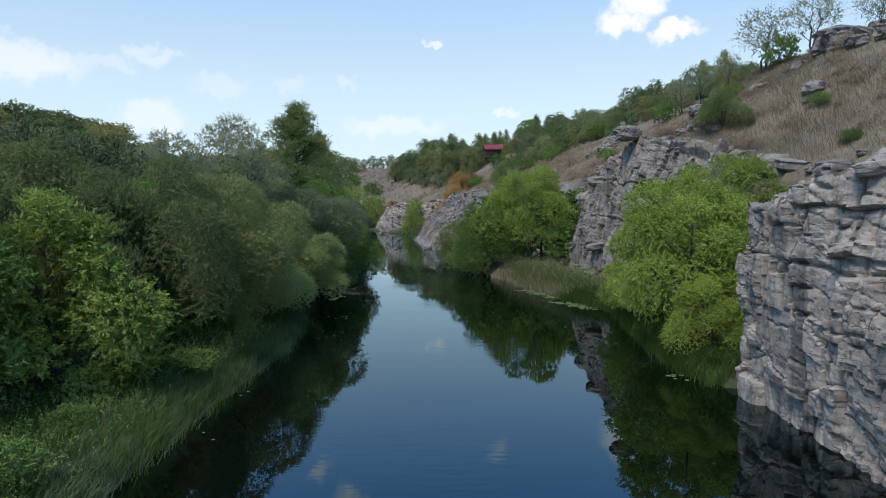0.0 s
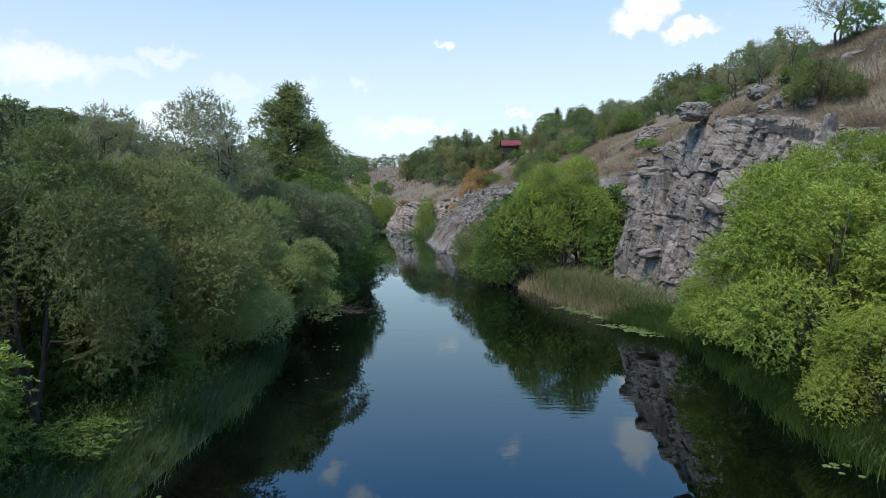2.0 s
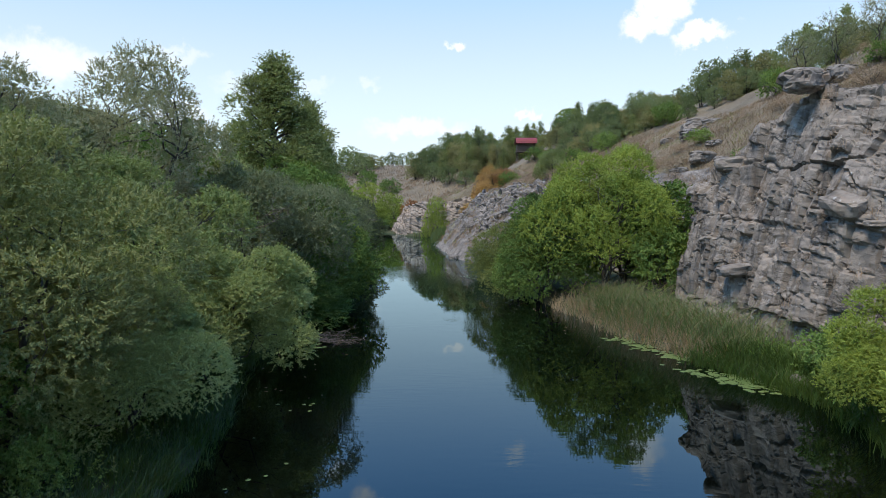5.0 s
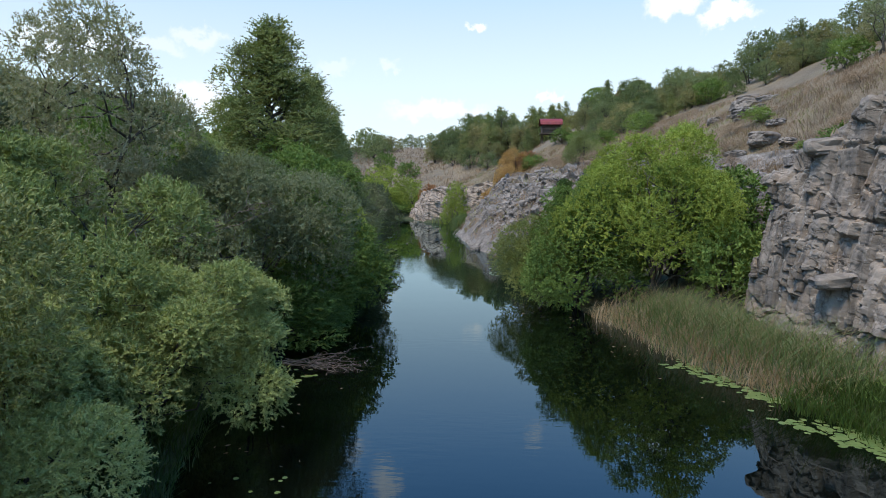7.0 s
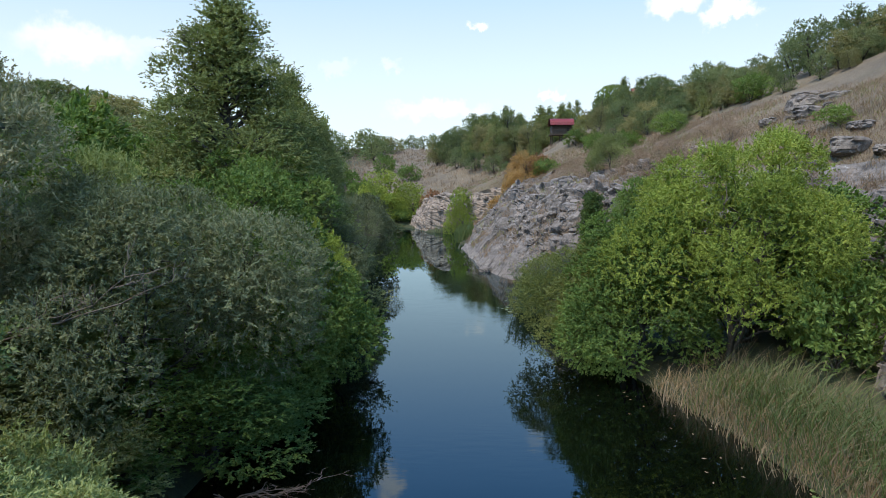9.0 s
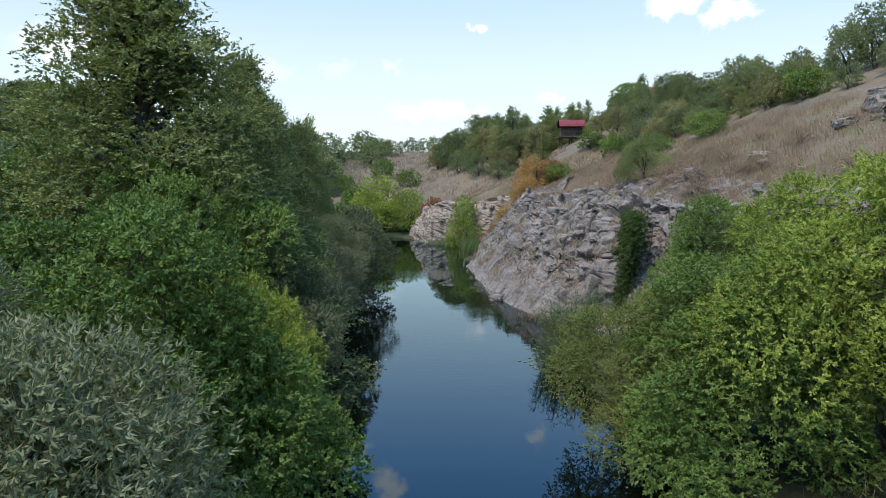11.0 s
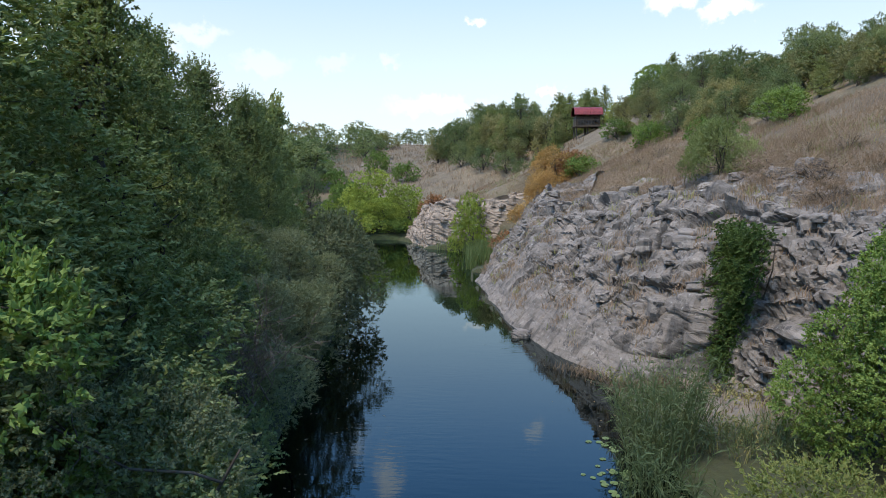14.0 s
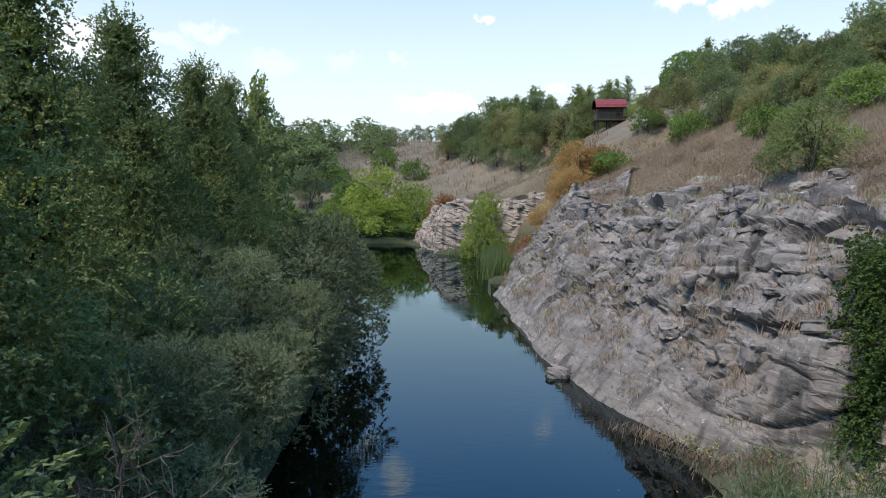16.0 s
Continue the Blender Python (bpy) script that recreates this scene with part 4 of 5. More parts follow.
# left bank, along the water
for p, x, y, s, sx, a in (
        (elder_y, -10.3, 20.6, 1.0, 1.0, 20), (willow_b, -9.3, 24.8, 1.02, .85, 0), (willow_a, -8.9, 30.2, .98, 1.0, 40), (willow_l, -8.5, 36.6, 1.38, 1.3, 120),
        (willow_o, -7.2, 36.0, .9, .95, 0), (willow_l, -8.2, 33.4, .9, .9, 200), (willow_l, -7.3, 31.9, .74, .82, 310), (willow_s, -8.0, 44.6, .95, .95, 250), (green_a, -7.4, 49.6, .95, .98, 0), (elder_b, -6.9, 52.4, .92, .72, 130), (green_a, -7.1, 45.6, .42, .8, 30), (alder_m, -9.4, 42.8, .34, .8, 50),
        (green_a, -8.8, 55.0, 1.05, .9, 100), (alder_n, -7.3, 56.2, 1.02, 1.0, 200), (alder_m, -9.7, 62.2, 1.09, 1.15, 0), (alder_m, -10.9, 67.0, 1.03, 1.0, 80),
        (willow_s, -9.0, 66.2, .7, .72, 300), (willow_s, -9.0, 70.6, .84, .8, 160), (alder_m, -11.6, 71.6, 1.02, .95, 170), (willow_f, -9.5, 75.6, .8, .75, 300), (alder_m, -11.6, 75.6, .98, .9, 260),
        (alder_m, -12.6, 80.6, 1.0, .9, 310), (willow_f, -9.8, 81.0, .84, .8, 30), (willow_f, -11.0, 87.5, .85, .8, 70), (alder_f, -14.3, 89, 1.08, .75, 20),
        (willow_f, -13.5, 95, .7, .8, 200), (willow_f, -16.5, 101.5, .6, .8, 280),
        (alder_t, -10.6, 57.0, .89, 1.28, 0), (sparse_a, -11.7, 42.2, .95, .85, 0), (sparse_a, -13.2, 36.5, .8, .8, 140), (willow_f, -13.5, 37.5, 1.15, 1.0, 190),
        (willow_f, -14.5, 30, 1.2, 1.05, 60), (willow_a, -14.2, 24, 1.15, 1.0, 330), (green_a, -13.2, 17.5, .92, 1.0, 220), (willow_f, -17.5, 20, 1.25, 1.1, 180),
        (green_a, -13.5, 48, 1.12, 1.0, 60), (willow_f, -18.5, 33, 1.25, 1.1, 250), (green_f, -15.5, 62, 1.15, 1.0, 10), (green_f, -15, 53, 1.2, 1.0, 280), (alder_f, -16.5, 68, .95, 1.0, 140),
        (willow_l, -10.5, 35.0, 1.25, 1.0, 80), (willow_l, -11.0, 46.5, 1.5, 1.1, 0)):
    put(p, x, y, s, a, sx)
put(green_a, -10.6, 27.6, .86, 15, .8)
for i in range(16):
    put(bush_a, -9.6 + 2.2 * math.sin(i * 2.3), 12 + i * 1.9, .38 + .12 * math.sin(i * 1.7), i * 77, .5 + .15 * math.cos(i))
# right bank
# green_f at (9.8, 55.4) is added as dark backing for the box elder's gaps
for p, x, y, s, sx, a in ((elder_b, 11.3, 28.4, 1.03, 1.02, 0), (elder_b, 11.2, 33.4, .55, .6, 100), (elder_b, 11.0, 24.9, .48, .5, 200), (bush_a, 11.2, 36.2, .7, .8, 0), (elder_a, 14.2, 31.6, .95, .8, 60), (elder_a, 8.3, 53.4, 1.02, .95, 0), (green_a, 5.0, 54.4, .78, .85, 200),
                          (elder_c, 4.0, 57.2, .80, .85, 90), (green_f, 9.8, 55.4, .85, .8, 15), (green_a, 8.0, 64.4, .84, .74, 120), (green_f, 12.0, 55.5, .78, .85, 300), (bush_a, 10.8, 51.2, 1.3, 1.2, 0),
                          (elder_f, -2.6, 116.4, .95, .5, 30)):
    put(p, x, y, s, a, sx)
# beyond the bend
for p, x, y, s, sx, a in ((elder_f, -15.5, 134, 1.0, .9, 0), (elder_f, -11, 132.5, .8, .8, 60), (elder_f, -17, 132, .75, .8, 140), (green_f, -19, 134.5, .75, .8, 0), (elder_f, -20.5, 131, .5, .6, 20), (elder_f, -14, 131, .6, .8, 220), (bush_a, -17, 130.3, 1.0, 1.4, 20), (bush_a, -20, 130, 1.1, 1.5, 120), (bush_a, -12, 130.2, .8, 1.2, 70), (bush_a, -25, 130, 1.2, 1.6, 10),
                          (wood_b, -26, 142, 1.0, 1.0, 0), (russet_a, -7.0, 128.5, 1.2, 1.2, 0)):
    put(p, x, y, s, a, sx)

thicket = make_tree("bush", "pale thicket of tall dead weeds on the slope", "bush", M_DRY, 41, 1.3, 1.1, 0.0, "dome", 12, 0.46, 560, 9, 0.4, (0.12, 0.012), -0.3, 4, fine=0)
_rt = random.Random(17)
for i in range(50):
    y = _rt.uniform(24, 70)
    x = float(cliff_foot(y) + cliff_run(y)) + _rt.uniform(2.0, 17.0) * (1.0 if y < 66 else .65)
    k = _rt.uniform(.22, .6)
    put(thicket, x, y, k, _rt.uniform(0, 360), k * _rt.uniform(1.0, 1.7))
for i in range(34):
    y = _rt.uniform(70, 104)
    x = float(cliff_foot(y) + cliff_run(y)) + _rt.uniform(1.5, 9.0)
    k = _rt.uniform(.5, 1.0)
    put(thicket, x, y, k, _rt.uniform(0, 360), k * _rt.uniform(.8, 1.4))
put(green_f, 20, 134, .7, 0, .75)
for i in range(22):
    y = _rt.uniform(22, 66)
    x = float(cliff_foot(y) + cliff_run(y)) + _rt.uniform(2.5, 18.0)
    k = _rt.uniform(.22, .55)
    put(bush_a, x, y, k, _rt.uniform(0, 360), k * _rt.uniform(1.0, 1.8))
put(elder_f, 17.6, 143.5, .36, 0, .4)
# shrubs on the slope
for p, x, y, s, sx, a in ((orange_a, 5.8, 115.5, 1.15, 1.1, 0), (orange_a, 4.2, 112.8, .95, .9, 90), (orange_a, 2.6, 110.5, .6, .8, 200), (russet_a, 7.4, 116.5, 1.1, 1.2, 60), (russet_a, 1.0, 107.5, .9, 1.1, 0), (bush_a, 2.2, 106.0, .6, .7, 0), (bush_n, 9.7, 82.4, .98, .85, 0), (bush_a, 8.0, 113.5, .8, 1.0, 40),
                          (bush_n, 17.5, 39.5, .62, .7, 0), (bush_a, 22.5, 88, .9, 1.1, 0), (bush_a, 17.0, 92, .8, .9, 200), (bush_a, 14.6, 98, .8, 1.0, 100), (bush_a, 13.4, 110, .9, 1.1, 10), (bush_a, 12.6, 119, .8, 1.0, 60), (bush_a, 16.8, 30.5, .8, .7, 50), (thin_a, 15.4, 37.4, .5, .6, 0),
                          (thin_a, 29.6, 59, 1.3, 1.3, 0), (bush_a, 30.5, 57.5, 1.0, .9, 70), (thin_a, 31.5, 54.8, 1.25, 1.2, 100), (thin_a, 26.2, 63.5, .9, .9, 200), (thin_a, 25.0, 65.5, .8, .9, 240), (thin_a, 33.5, 50, 1.0, 1.0, 0),
                          (thin_a, 34.5, 46.5, 1.1, 1.0, 300), (thin_a, 27.8, 62, .8, .8, 20), (bush_a, 24.0, 67.5, .8, .8, 10)):
    put(p, x, y, s, a, sx)

# the wood along the crest and round the far slope
_r = random.Random(5)
_protos = (wood_a, wood_b, wood_c, wood_c, wood_a, wood_d)
_n = 0
while _n < 135:
    y = _r.uniform(62, 150); x = _r.uniform(14, 44)
    edge = float(np.interp(y, [60, 70, 78, 86, 100, 115, 130, 146, 150], [42, 35, 27.5, 21.5, 16.5, 15.8, 16.5, 18.5, 18]))
    if x < edge or (x > edge + 9 and _r.random() < 0.8) or (y > 112 and abs(x + 2.7 - (y - 53) * .339) < .9):
        continue
    _n += 1
    p = _protos[_r.randrange(6)]
    if p is wood_d and _r.random() < 0.6:
        p = wood_b
    s = _r.uniform(0.40, 0.72) * (0.8 if x < edge + 2.5 else 1.0 if x < edge + 6 else 1.2)
    put(p, x, y, s, _r.uniform(0, 360), s * _r.uniform(0.95, 1.4))
# scrub running down the slope beside the cabin
for p, x, y, s in ((wood_c, 14.9, 115, .62), (wood_a, 17.3, 125, .8), (wood_c, 15.8, 120, .7), (wood_b, 17.6, 115, .75), (wood_a, 19.4, 122, .8), (wood_c, 16.6, 134, .7), (wood_c, 13.4, 119, .4),
                   (wood_c, 18.6, 131, .75), (wood_d, 20.5, 128, .8), (wood_a, 15.6, 109, .55), (wood_c, 16.3, 104, .6), (wood_b, 21.5, 112, .85)):
    put(p, x, y, s, x * 57, s * 1.1)
# the dark clump of wood left of the cabin
for _ in range(46):
    y = _r.uniform(151, 180)
    x = _r.uniform(float(np.interp(y, [150, 157, 165, 180], [9, 1, -5, -10])), 16)
    s = _r.uniform(0.95, 1.55)
    put((wood_a, wood_b, wood_d, wood_c)[_r.randrange(4)], x, y, s * (0.8 if y < 156 else 1), _r.uniform(0, 360), s * _r.uniform(0.9, 1.2))
for x, y, s in ((2.5, 150, .7), (-1.0, 153, .75), (5.0, 147.5, .65), (-4.5, 159, .8), (7.5, 146, .6)):
    put(wood_a, x, y, s, x * 70, s * 1.15)
for x, y, s in ((14.8, 151, .95), (17.5, 152, .85), (16.4, 154, 0.9), (10.0, 151, .8)):
    put(wood_d, x, y, s, x * 40, s * 0.9)
# the wooded hill on the left and single trees on the far horizon
for _ in range(150):
    t = _r.random()
    x = _r.uniform(-135, -26); y = _r.uniform(60, 230)
    put((far_a, far_b, far_c)[_r.randrange(3)], x, y, _r.uniform(.9, 1.4), _r.uniform(0, 360), _r.uniform(1.6, 2.4))
for x in (-60, -54, -47, -36, -33, -29, -24, -20.5, -17, -14):
    s = _r.uniform(0.5, 1.0)
    put(far_a if x % 2 else far_b, x, 236 + _r.uniform(-6, 8), s, x * 11, s * 1.2)
for x, y in ((-30, 165), (-20, 170), (-24, 150), (-33, 158), (-14, 158)):
    put(bush_a, x, y, _r.uniform(1.0, 1.6), x * 31, 1.5)

# ---- grasses, reeds and small growth ----


def blades(rng, xy, z, height, width, lean=0.35, tilt=(0, 0)):
    """Curved tapering blades, one at each place."""
    n = len(xy)
    base = np.column_stack([xy, z])
    ang = rng.uniform(0, 2 * np.pi, n)
    h = height * rng.uniform(0.55, 1.25, n)
    out = np.stack([np.cos(ang), np.sin(ang), np.zeros(n)], -1) * (lean * rng.uniform(0.2, 1.3, n) * h)[:, None] + np.array([*tilt, 0]) * h[:, None]
    side = np.stack([-np.sin(ang + 0.8), np.cos(ang + 0.8), np.zeros(n)], -1) * (width * rng.uniform(0.7, 1.3, n))[:, None] * 0.5
    up = np.zeros((n, 3)); up[:, 2] = h
    mid = base + up * 0.55 + out * 0.28
    tip = base + up * 0.97 + out
    V = np.stack([base - side, base + side, mid + side * 0.8, mid - side * 0.8, tip], 1).reshape(-1, 3)
    k = np.arange(n)[:, None] * 5
    F = np.concatenate([k + np.array([[0, 1, 2]]), k + np.array([[0, 2, 3]]), k + np.array([[3, 2, 4]])])
    return V, F


def growth(name, label, category, material, rng, xy, height, width, lean=0.35, tilt=(0, 0), lift=-0.03, under=None):
    z = ground_z(xy[:, 0], xy[:, 1]) + lift
    if under is not None:
        z = np.maximum(z, under)
    V, F = blades(rng, xy, z, height, width, lean, tilt)
    return tagged(solid(name, V, F, material), label, category, kind="stuff")


rng = np.random.default_rng(21)


def strip(rng, n, y0, y1, fx, d0, d1, clump=0.0, cs=0.25):
    """Places along a bank curve, between two distances from it, gathered into tufts."""
    if clump:
        k = max(1, int(n / clump))
        y = rng.uniform(y0, y1, k); d = rng.uniform(d0, d1, k)
        y = np.repeat(y, int(clump)) + rng.normal(0, cs, k * int(clump)); d = np.repeat(d, int(clump)) + rng.normal(0, cs, k * int(clump))
    else:
        y = rng.uniform(y0, y1, n); d = rng.uniform(d0, d1, n)
    return np.column_stack([fx(y) + d, y])


growth("reed_bed", "tall green reeds along the foot of the cliff", "reeds", M_REED, rng, strip(rng, 3000, 40.2, 50.8, right_bank, -0.1, 2.6, 6, .3), 1.3, .022, 1.1, (.06, -.05), under=-.1)
growth("reed_bed", "pale dry reeds mixed among the green ones", "reeds", M_STRAW, rng, strip(rng, 1100, 40.2, 51.8, right_bank, -0.1, 2.6, 6, .35), 1.3, .016, .9, (.06, -.05), under=-.1)
growth("reed_stems", "dry straw-coloured reed stems at the waterline", "reeds", M_STRAW, rng, strip(rng, 1700, 40, 52, right_bank, -0.35, .4, 8, .25), .6, .022, .9, (-.15, 0), under=-.1)
growth("reed_clump", "reeds below the small rock bluff", "reeds", M_REED, rng, strip(rng, 3400, 103.5, 118, right_bank, -.5, 1.8, 10, .25), 1.4, .04, .25, under=-.1)
growth("sedge_bank", "lush green sedge on the damp bank", "grass", M_SEDGE, rng, strip(rng, 36000, 10, 43, left_bank, -4.2, .35, 16, .14), .46, .017, .75, (.1, 0), under=-.08)
growth("sedge_bank", "pale grassy edge of the damp bank", "grass", M_REED_D, rng, strip(rng, 9000, 10, 43, left_bank, -1.6, .4, 12, .14), .5, .017, .8, (.05, 0), under=-.08)
growth("sedge_bank", "green sedge below the box elders", "grass", M_SEDGE, rng, strip(rng, 12000, 22, 40.5, right_bank, -.85, 1.3, 16, .16), .75, .02, .8, (-.1, 0), under=-.08)
growth("sedge_bank", "green sedge in the small bay", "grass", M_REED_D, rng, strip(rng, 260, 69.9, 71.0, right_bank, .2, .9, 14, .16), .5, .022, .9, under=-.08)
growth("dry_weeds", "dry weeds and litter on the little bay's shore", "weeds", M_DRY2, rng, strip(rng, 700, 68, 74.5, right_bank, .6, 4.5, 9, .25), .4, .025, .6, under=-.08)
growth("dry_weeds", "brown weeds and dead leaves at the slab's foot", "weeds", M_DRY2, rng, strip(rng, 1800, 70.8, 75.2, right_bank, -.25, 1.8, 14, .2), .3, .03, .9, under=-.05)
growth("green_tufts", "green weeds on the little bay's shore", "weeds", M_SCRUB, rng, strip(rng, 500, 66, 74.5, right_bank, .6, 4.5, 12, .2), .4, .03, .6, under=-.08)


def herbs(label, material, seed, n, y0, y1, fx, d0, d1, tall, size):
    """Knee-high leafy herbs standing close together."""
    r = np.random.default_rng(seed)
    xy = strip(r, n, y0, y1, fx, d0, d1, 6, .3)
    base = np.column_stack([xy, np.maximum(ground_z(xy[:, 0], xy[:, 1]), 0) + tall * r.uniform(0, .35, len(xy))])
    way = unit(np.column_stack([r.normal(0, .4, (len(xy), 2)), np.ones(len(xy))]))
    V, F = sprays(r, base, way, tall * r.uniform(.5, 1.2, len(xy)), 9, *size, .9)
    tagged(solid("herbs", V, F, material), label, "herbs", kind="stuff")


herbs("leafy green herbs crowding the damp bank", M_GREEN, 71, 3400, 10, 44, left_bank, -5.0, -.9, .5, (.07, .03))
herbs("dark herbs and nettles on the damp bank", M_ALDER, 72, 900, 8, 44, left_bank, -4.5, -.8, .45, (.08, .035))
herbs("dark herbs hanging over the bank below the alders", M_ALDER, 78, 1900, 44, 84, left_bank, -2.8, .25, .9, (.10, .05))
herbs("leafy herbs below the box elders", M_GREEN, 73, 900, 22, 40, right_bank, .3, 3.5, .5, (.12, .06))
herbs("leafy weeds on the shore of the little bay", M_SCRUB, 74, 320, 65, 74.5, right_bank, .5, 5, .4, (.10, .05))


def reed_stand(label, material, seed, n, x, y, rx, ry, tall, leaf):
    """Tall leafy reeds: upright stems with long arching leaves."""
    r = np.random.default_rng(seed)
    a, q = r.uniform(0, 2 * np.pi, n), np.sqrt(r.uniform(0, 1, n))
    xy = np.column_stack([x + rx * q * np.cos(a), y + ry * q * np.sin(a)])
    base = np.column_stack([xy, np.maximum(ground_z(xy[:, 0], xy[:, 1]), -.2)])
    out = np.column_stack([np.cos(a) * q, np.sin(a) * q, np.zeros(n)])
    way = unit(np.column_stack([r.normal(0, .10, (n, 2)), np.ones(n)]) + .28 * out)
    h = tall * r.uniform(.6, 1.1, n)
    stems = [tube(np.array([p, p + w * l * .55, p + w * l + (w[0] * .3, w[1] * .3, 0)]), [.009, .007, .003], 3) for p, w, l in zip(base, way, h)]
    start = base + way * (h * .22)[:, None]
    V, F = sprays(r, start, way, h * .78, 13, *leaf, .55)
    tip = np.arange(len(V)) % 4 == 2
    V[tip, 2] -= leaf[0] * r.uniform(.1, .55, tip.sum())
    V2, F2 = gather(stems)
    tagged(solid("reed_clump", np.concatenate([V2, V]), np.concatenate([F2, F + len(V2)]), material), label, "reeds", kind="stuff")


reed_stand("dense clump of tall grey-green leafy reeds", M_REED_D, 75, 300, 2.9, 67.3, .85, 1.4, 2.5, (.36, .026))
reed_stand("thin grey-green reeds standing in the water", M_REED_D, 76, 90, 2.0, 64.2, .7, 1.7, 1.7, (.38, .028))
reed_stand("low leafy reeds along the little bay's shore", M_REED_D, 77, 130, 5.4, 66.6, 1.6, 1.0, .6, (.3, .024))


def slope_places(rng, n, y0, y1, lo, hi, clump=9, cs=.16):
    k = n // clump
    y = rng.uniform(y0, y1, k * 3)
    u = rng.uniform(0, 1, k * 3)
    x = cliff_foot(y) + cliff_run(y) + lo + u * (hi - lo)
    keep = fbm(np.column_stack([x / 3, y / 3, x * 0]), 4, 31 + clump) > -0.2
    x, y = x[keep][:k], y[keep][:k]
    m = len(x)
    return np.column_stack([np.repeat(x, clump) + rng.normal(0, cs, m * clump), np.repeat(y, clump) + rng.normal(0, cs, m * clump)])


growth("dry_grass", "pale dry grass covering the slope", "grass", M_DRY, rng, slope_places(rng, 84000, 62, 125, 1.0, 15, 14, .22), .27, .014, 1.0)
growth("dry_grass", "dull dry grass on the hillside above the cliff", "grass", M_DRY2, rng, slope_places(rng, 90000, 14, 62, 1.0, 20, 15, .22), .34, .013, 1.0)
growth("dry_weeds", "brown dead weed stalks on the hillside", "weeds", M_DRY2, rng, slope_places(rng, 40000, 18, 66, 1.5, 20, 16, .2), .42, .012, .8)
growth("dry_weeds", "pale dead weed stalks on the slope", "weeds", M_DRY, rng, slope_places(rng, 5000, 66, 125, 1.5, 15, 10, .2), .42, .022, .7)


growth("tall_dry_grass", "tall feathery dry grass above the slab", "grass", M_DRY, rng, slope_places(rng, 26000, 70, 128, .8, 14, 26, .3), .6, .013, .6)
growth("green_tufts", "grey-green herbs scattered over the hillside", "weeds", M_SCRUB, rng, slope_places(rng, 14000, 16, 70, 1.0, 20, 12, .3), .26, .026, .9)
growth("green_tufts", "grey-green herbs scattered over the slope", "weeds", M_SCRUB, rng, slope_places(rng, 9000, 70, 128, .8, 14, 12, .3), .32, .03, .9)


_n = 4000
_xy = np.column_stack([rng.uniform(-45, 12, _n), rng.uniform(134, 232, _n)])
growth("dry_grass", "dry grass on the far rising field", "grass", M_DRY, rng, np.repeat(_xy, 4, 0) + rng.normal(0, .3, (_n * 4, 2)), .6, .07, .6)
growth("dry_weeds", "brown weeds on the far rising field", "weeds", M_DRY2, rng, np.repeat(_xy[::3] + (.7, .4), 5, 0) + rng.normal(0, .35, (len(_xy[::3]) * 5, 2)), .8, .06, .5)


def on_rock(name, label, material, face, n, height, width, seed, flat=0.55, clump=9, wide=.13):
    """Tufts rooted in the level clefts of a rock face."""
    r = np.random.default_rng(seed)
    p, up, _ = face
    ok = np.where((up > flat) & (fbm(p / 2.2, 3, seed) > 0.08) & (p[:, 2] > 0.6))[0]
    at = p[r.choice(ok, n // clump)]
    at = np.repeat(at, clump, 0) + np.column_stack([r.normal(0, wide, (n // clump * clump, 2)), np.full(n // clump * clump, -.06)])
    V, F = blades(r, at[:, :2], at[:, 2], height, width, .6)
    tagged(solid(name, V, F, material), label, "grass", kind="stuff")


on_rock("dry_grass", "dry grass tufts in the clefts of the slab", M_DRY, slab_face, 9000, .38, .026, 61, .45)
on_rock("dry_grass", "dry grass tufts on the cliff ledges", M_DRY, tall_face, 1200, .35, .022, 62, .75)
on_rock("dry_weeds", "brown dry clumps of weed on the slab ledges", M_DRY2, slab_face, 5600, .42, .013, 66, .4, 80, .3)
on_rock("green_tufts", "green weeds rooted in the slab's cracks", M_SCRUB, slab_face, 1600, .35, .03, 63)
on_rock("dry_grass", "dry grass tufts on the near cliff rim", M_DRY, near_face, 900, .3, .018, 64, .8)
on_rock("dry_grass", "dry grass tufts on the low rock band", M_DRY, band_face, 1800, .38, .026, 65)

# ivy hanging on the rock, with its stems
def ivy_sheet():
    thing = empty("ivy", 7.6, 70.0, gz(7.6, 70.0))
    tagged(thing, "dark green ivy hanging over the rock face", "ivy")
    r = np.random.default_rng(41)
    n = 2100
    u, v = r.uniform(-1, 1, n), r.uniform(0, 1, n)
    start = np.column_stack([7.2 + 0.5 * v - 1.0 + r.normal(0, .18, n), 71.7 + 1.5 * u * (0.45 + 0.65 * v) + 0.25 * np.sin(5 * v), 1.0 + 5.2 * v]) + r.normal(0, .12, (n, 3))
    way = unit(np.column_stack([np.full(n, -.7), r.normal(-.3, .5, n), r.normal(-.5, .4, n)]))
    V, F = sprays(r, start, way, r.uniform(.2, .5, n), 14, .08, .065)
    origin = np.array([thing.location.x, thing.location.y, thing.location.z])
    solid("leaves", V - origin, F, M_IVY, thing)
    st = [tube(bent(r, (6.9, 71.7 + q, .6) - origin, (7.3, 71.7 + q * 1.2, 5.6) - origin, 6, .05), np.linspace(.05, .015, 6), 5) for q in (-.8, 0, .7)]
    solid("stem", *gather(st), M_BARK, thing)


ivy_sheet()


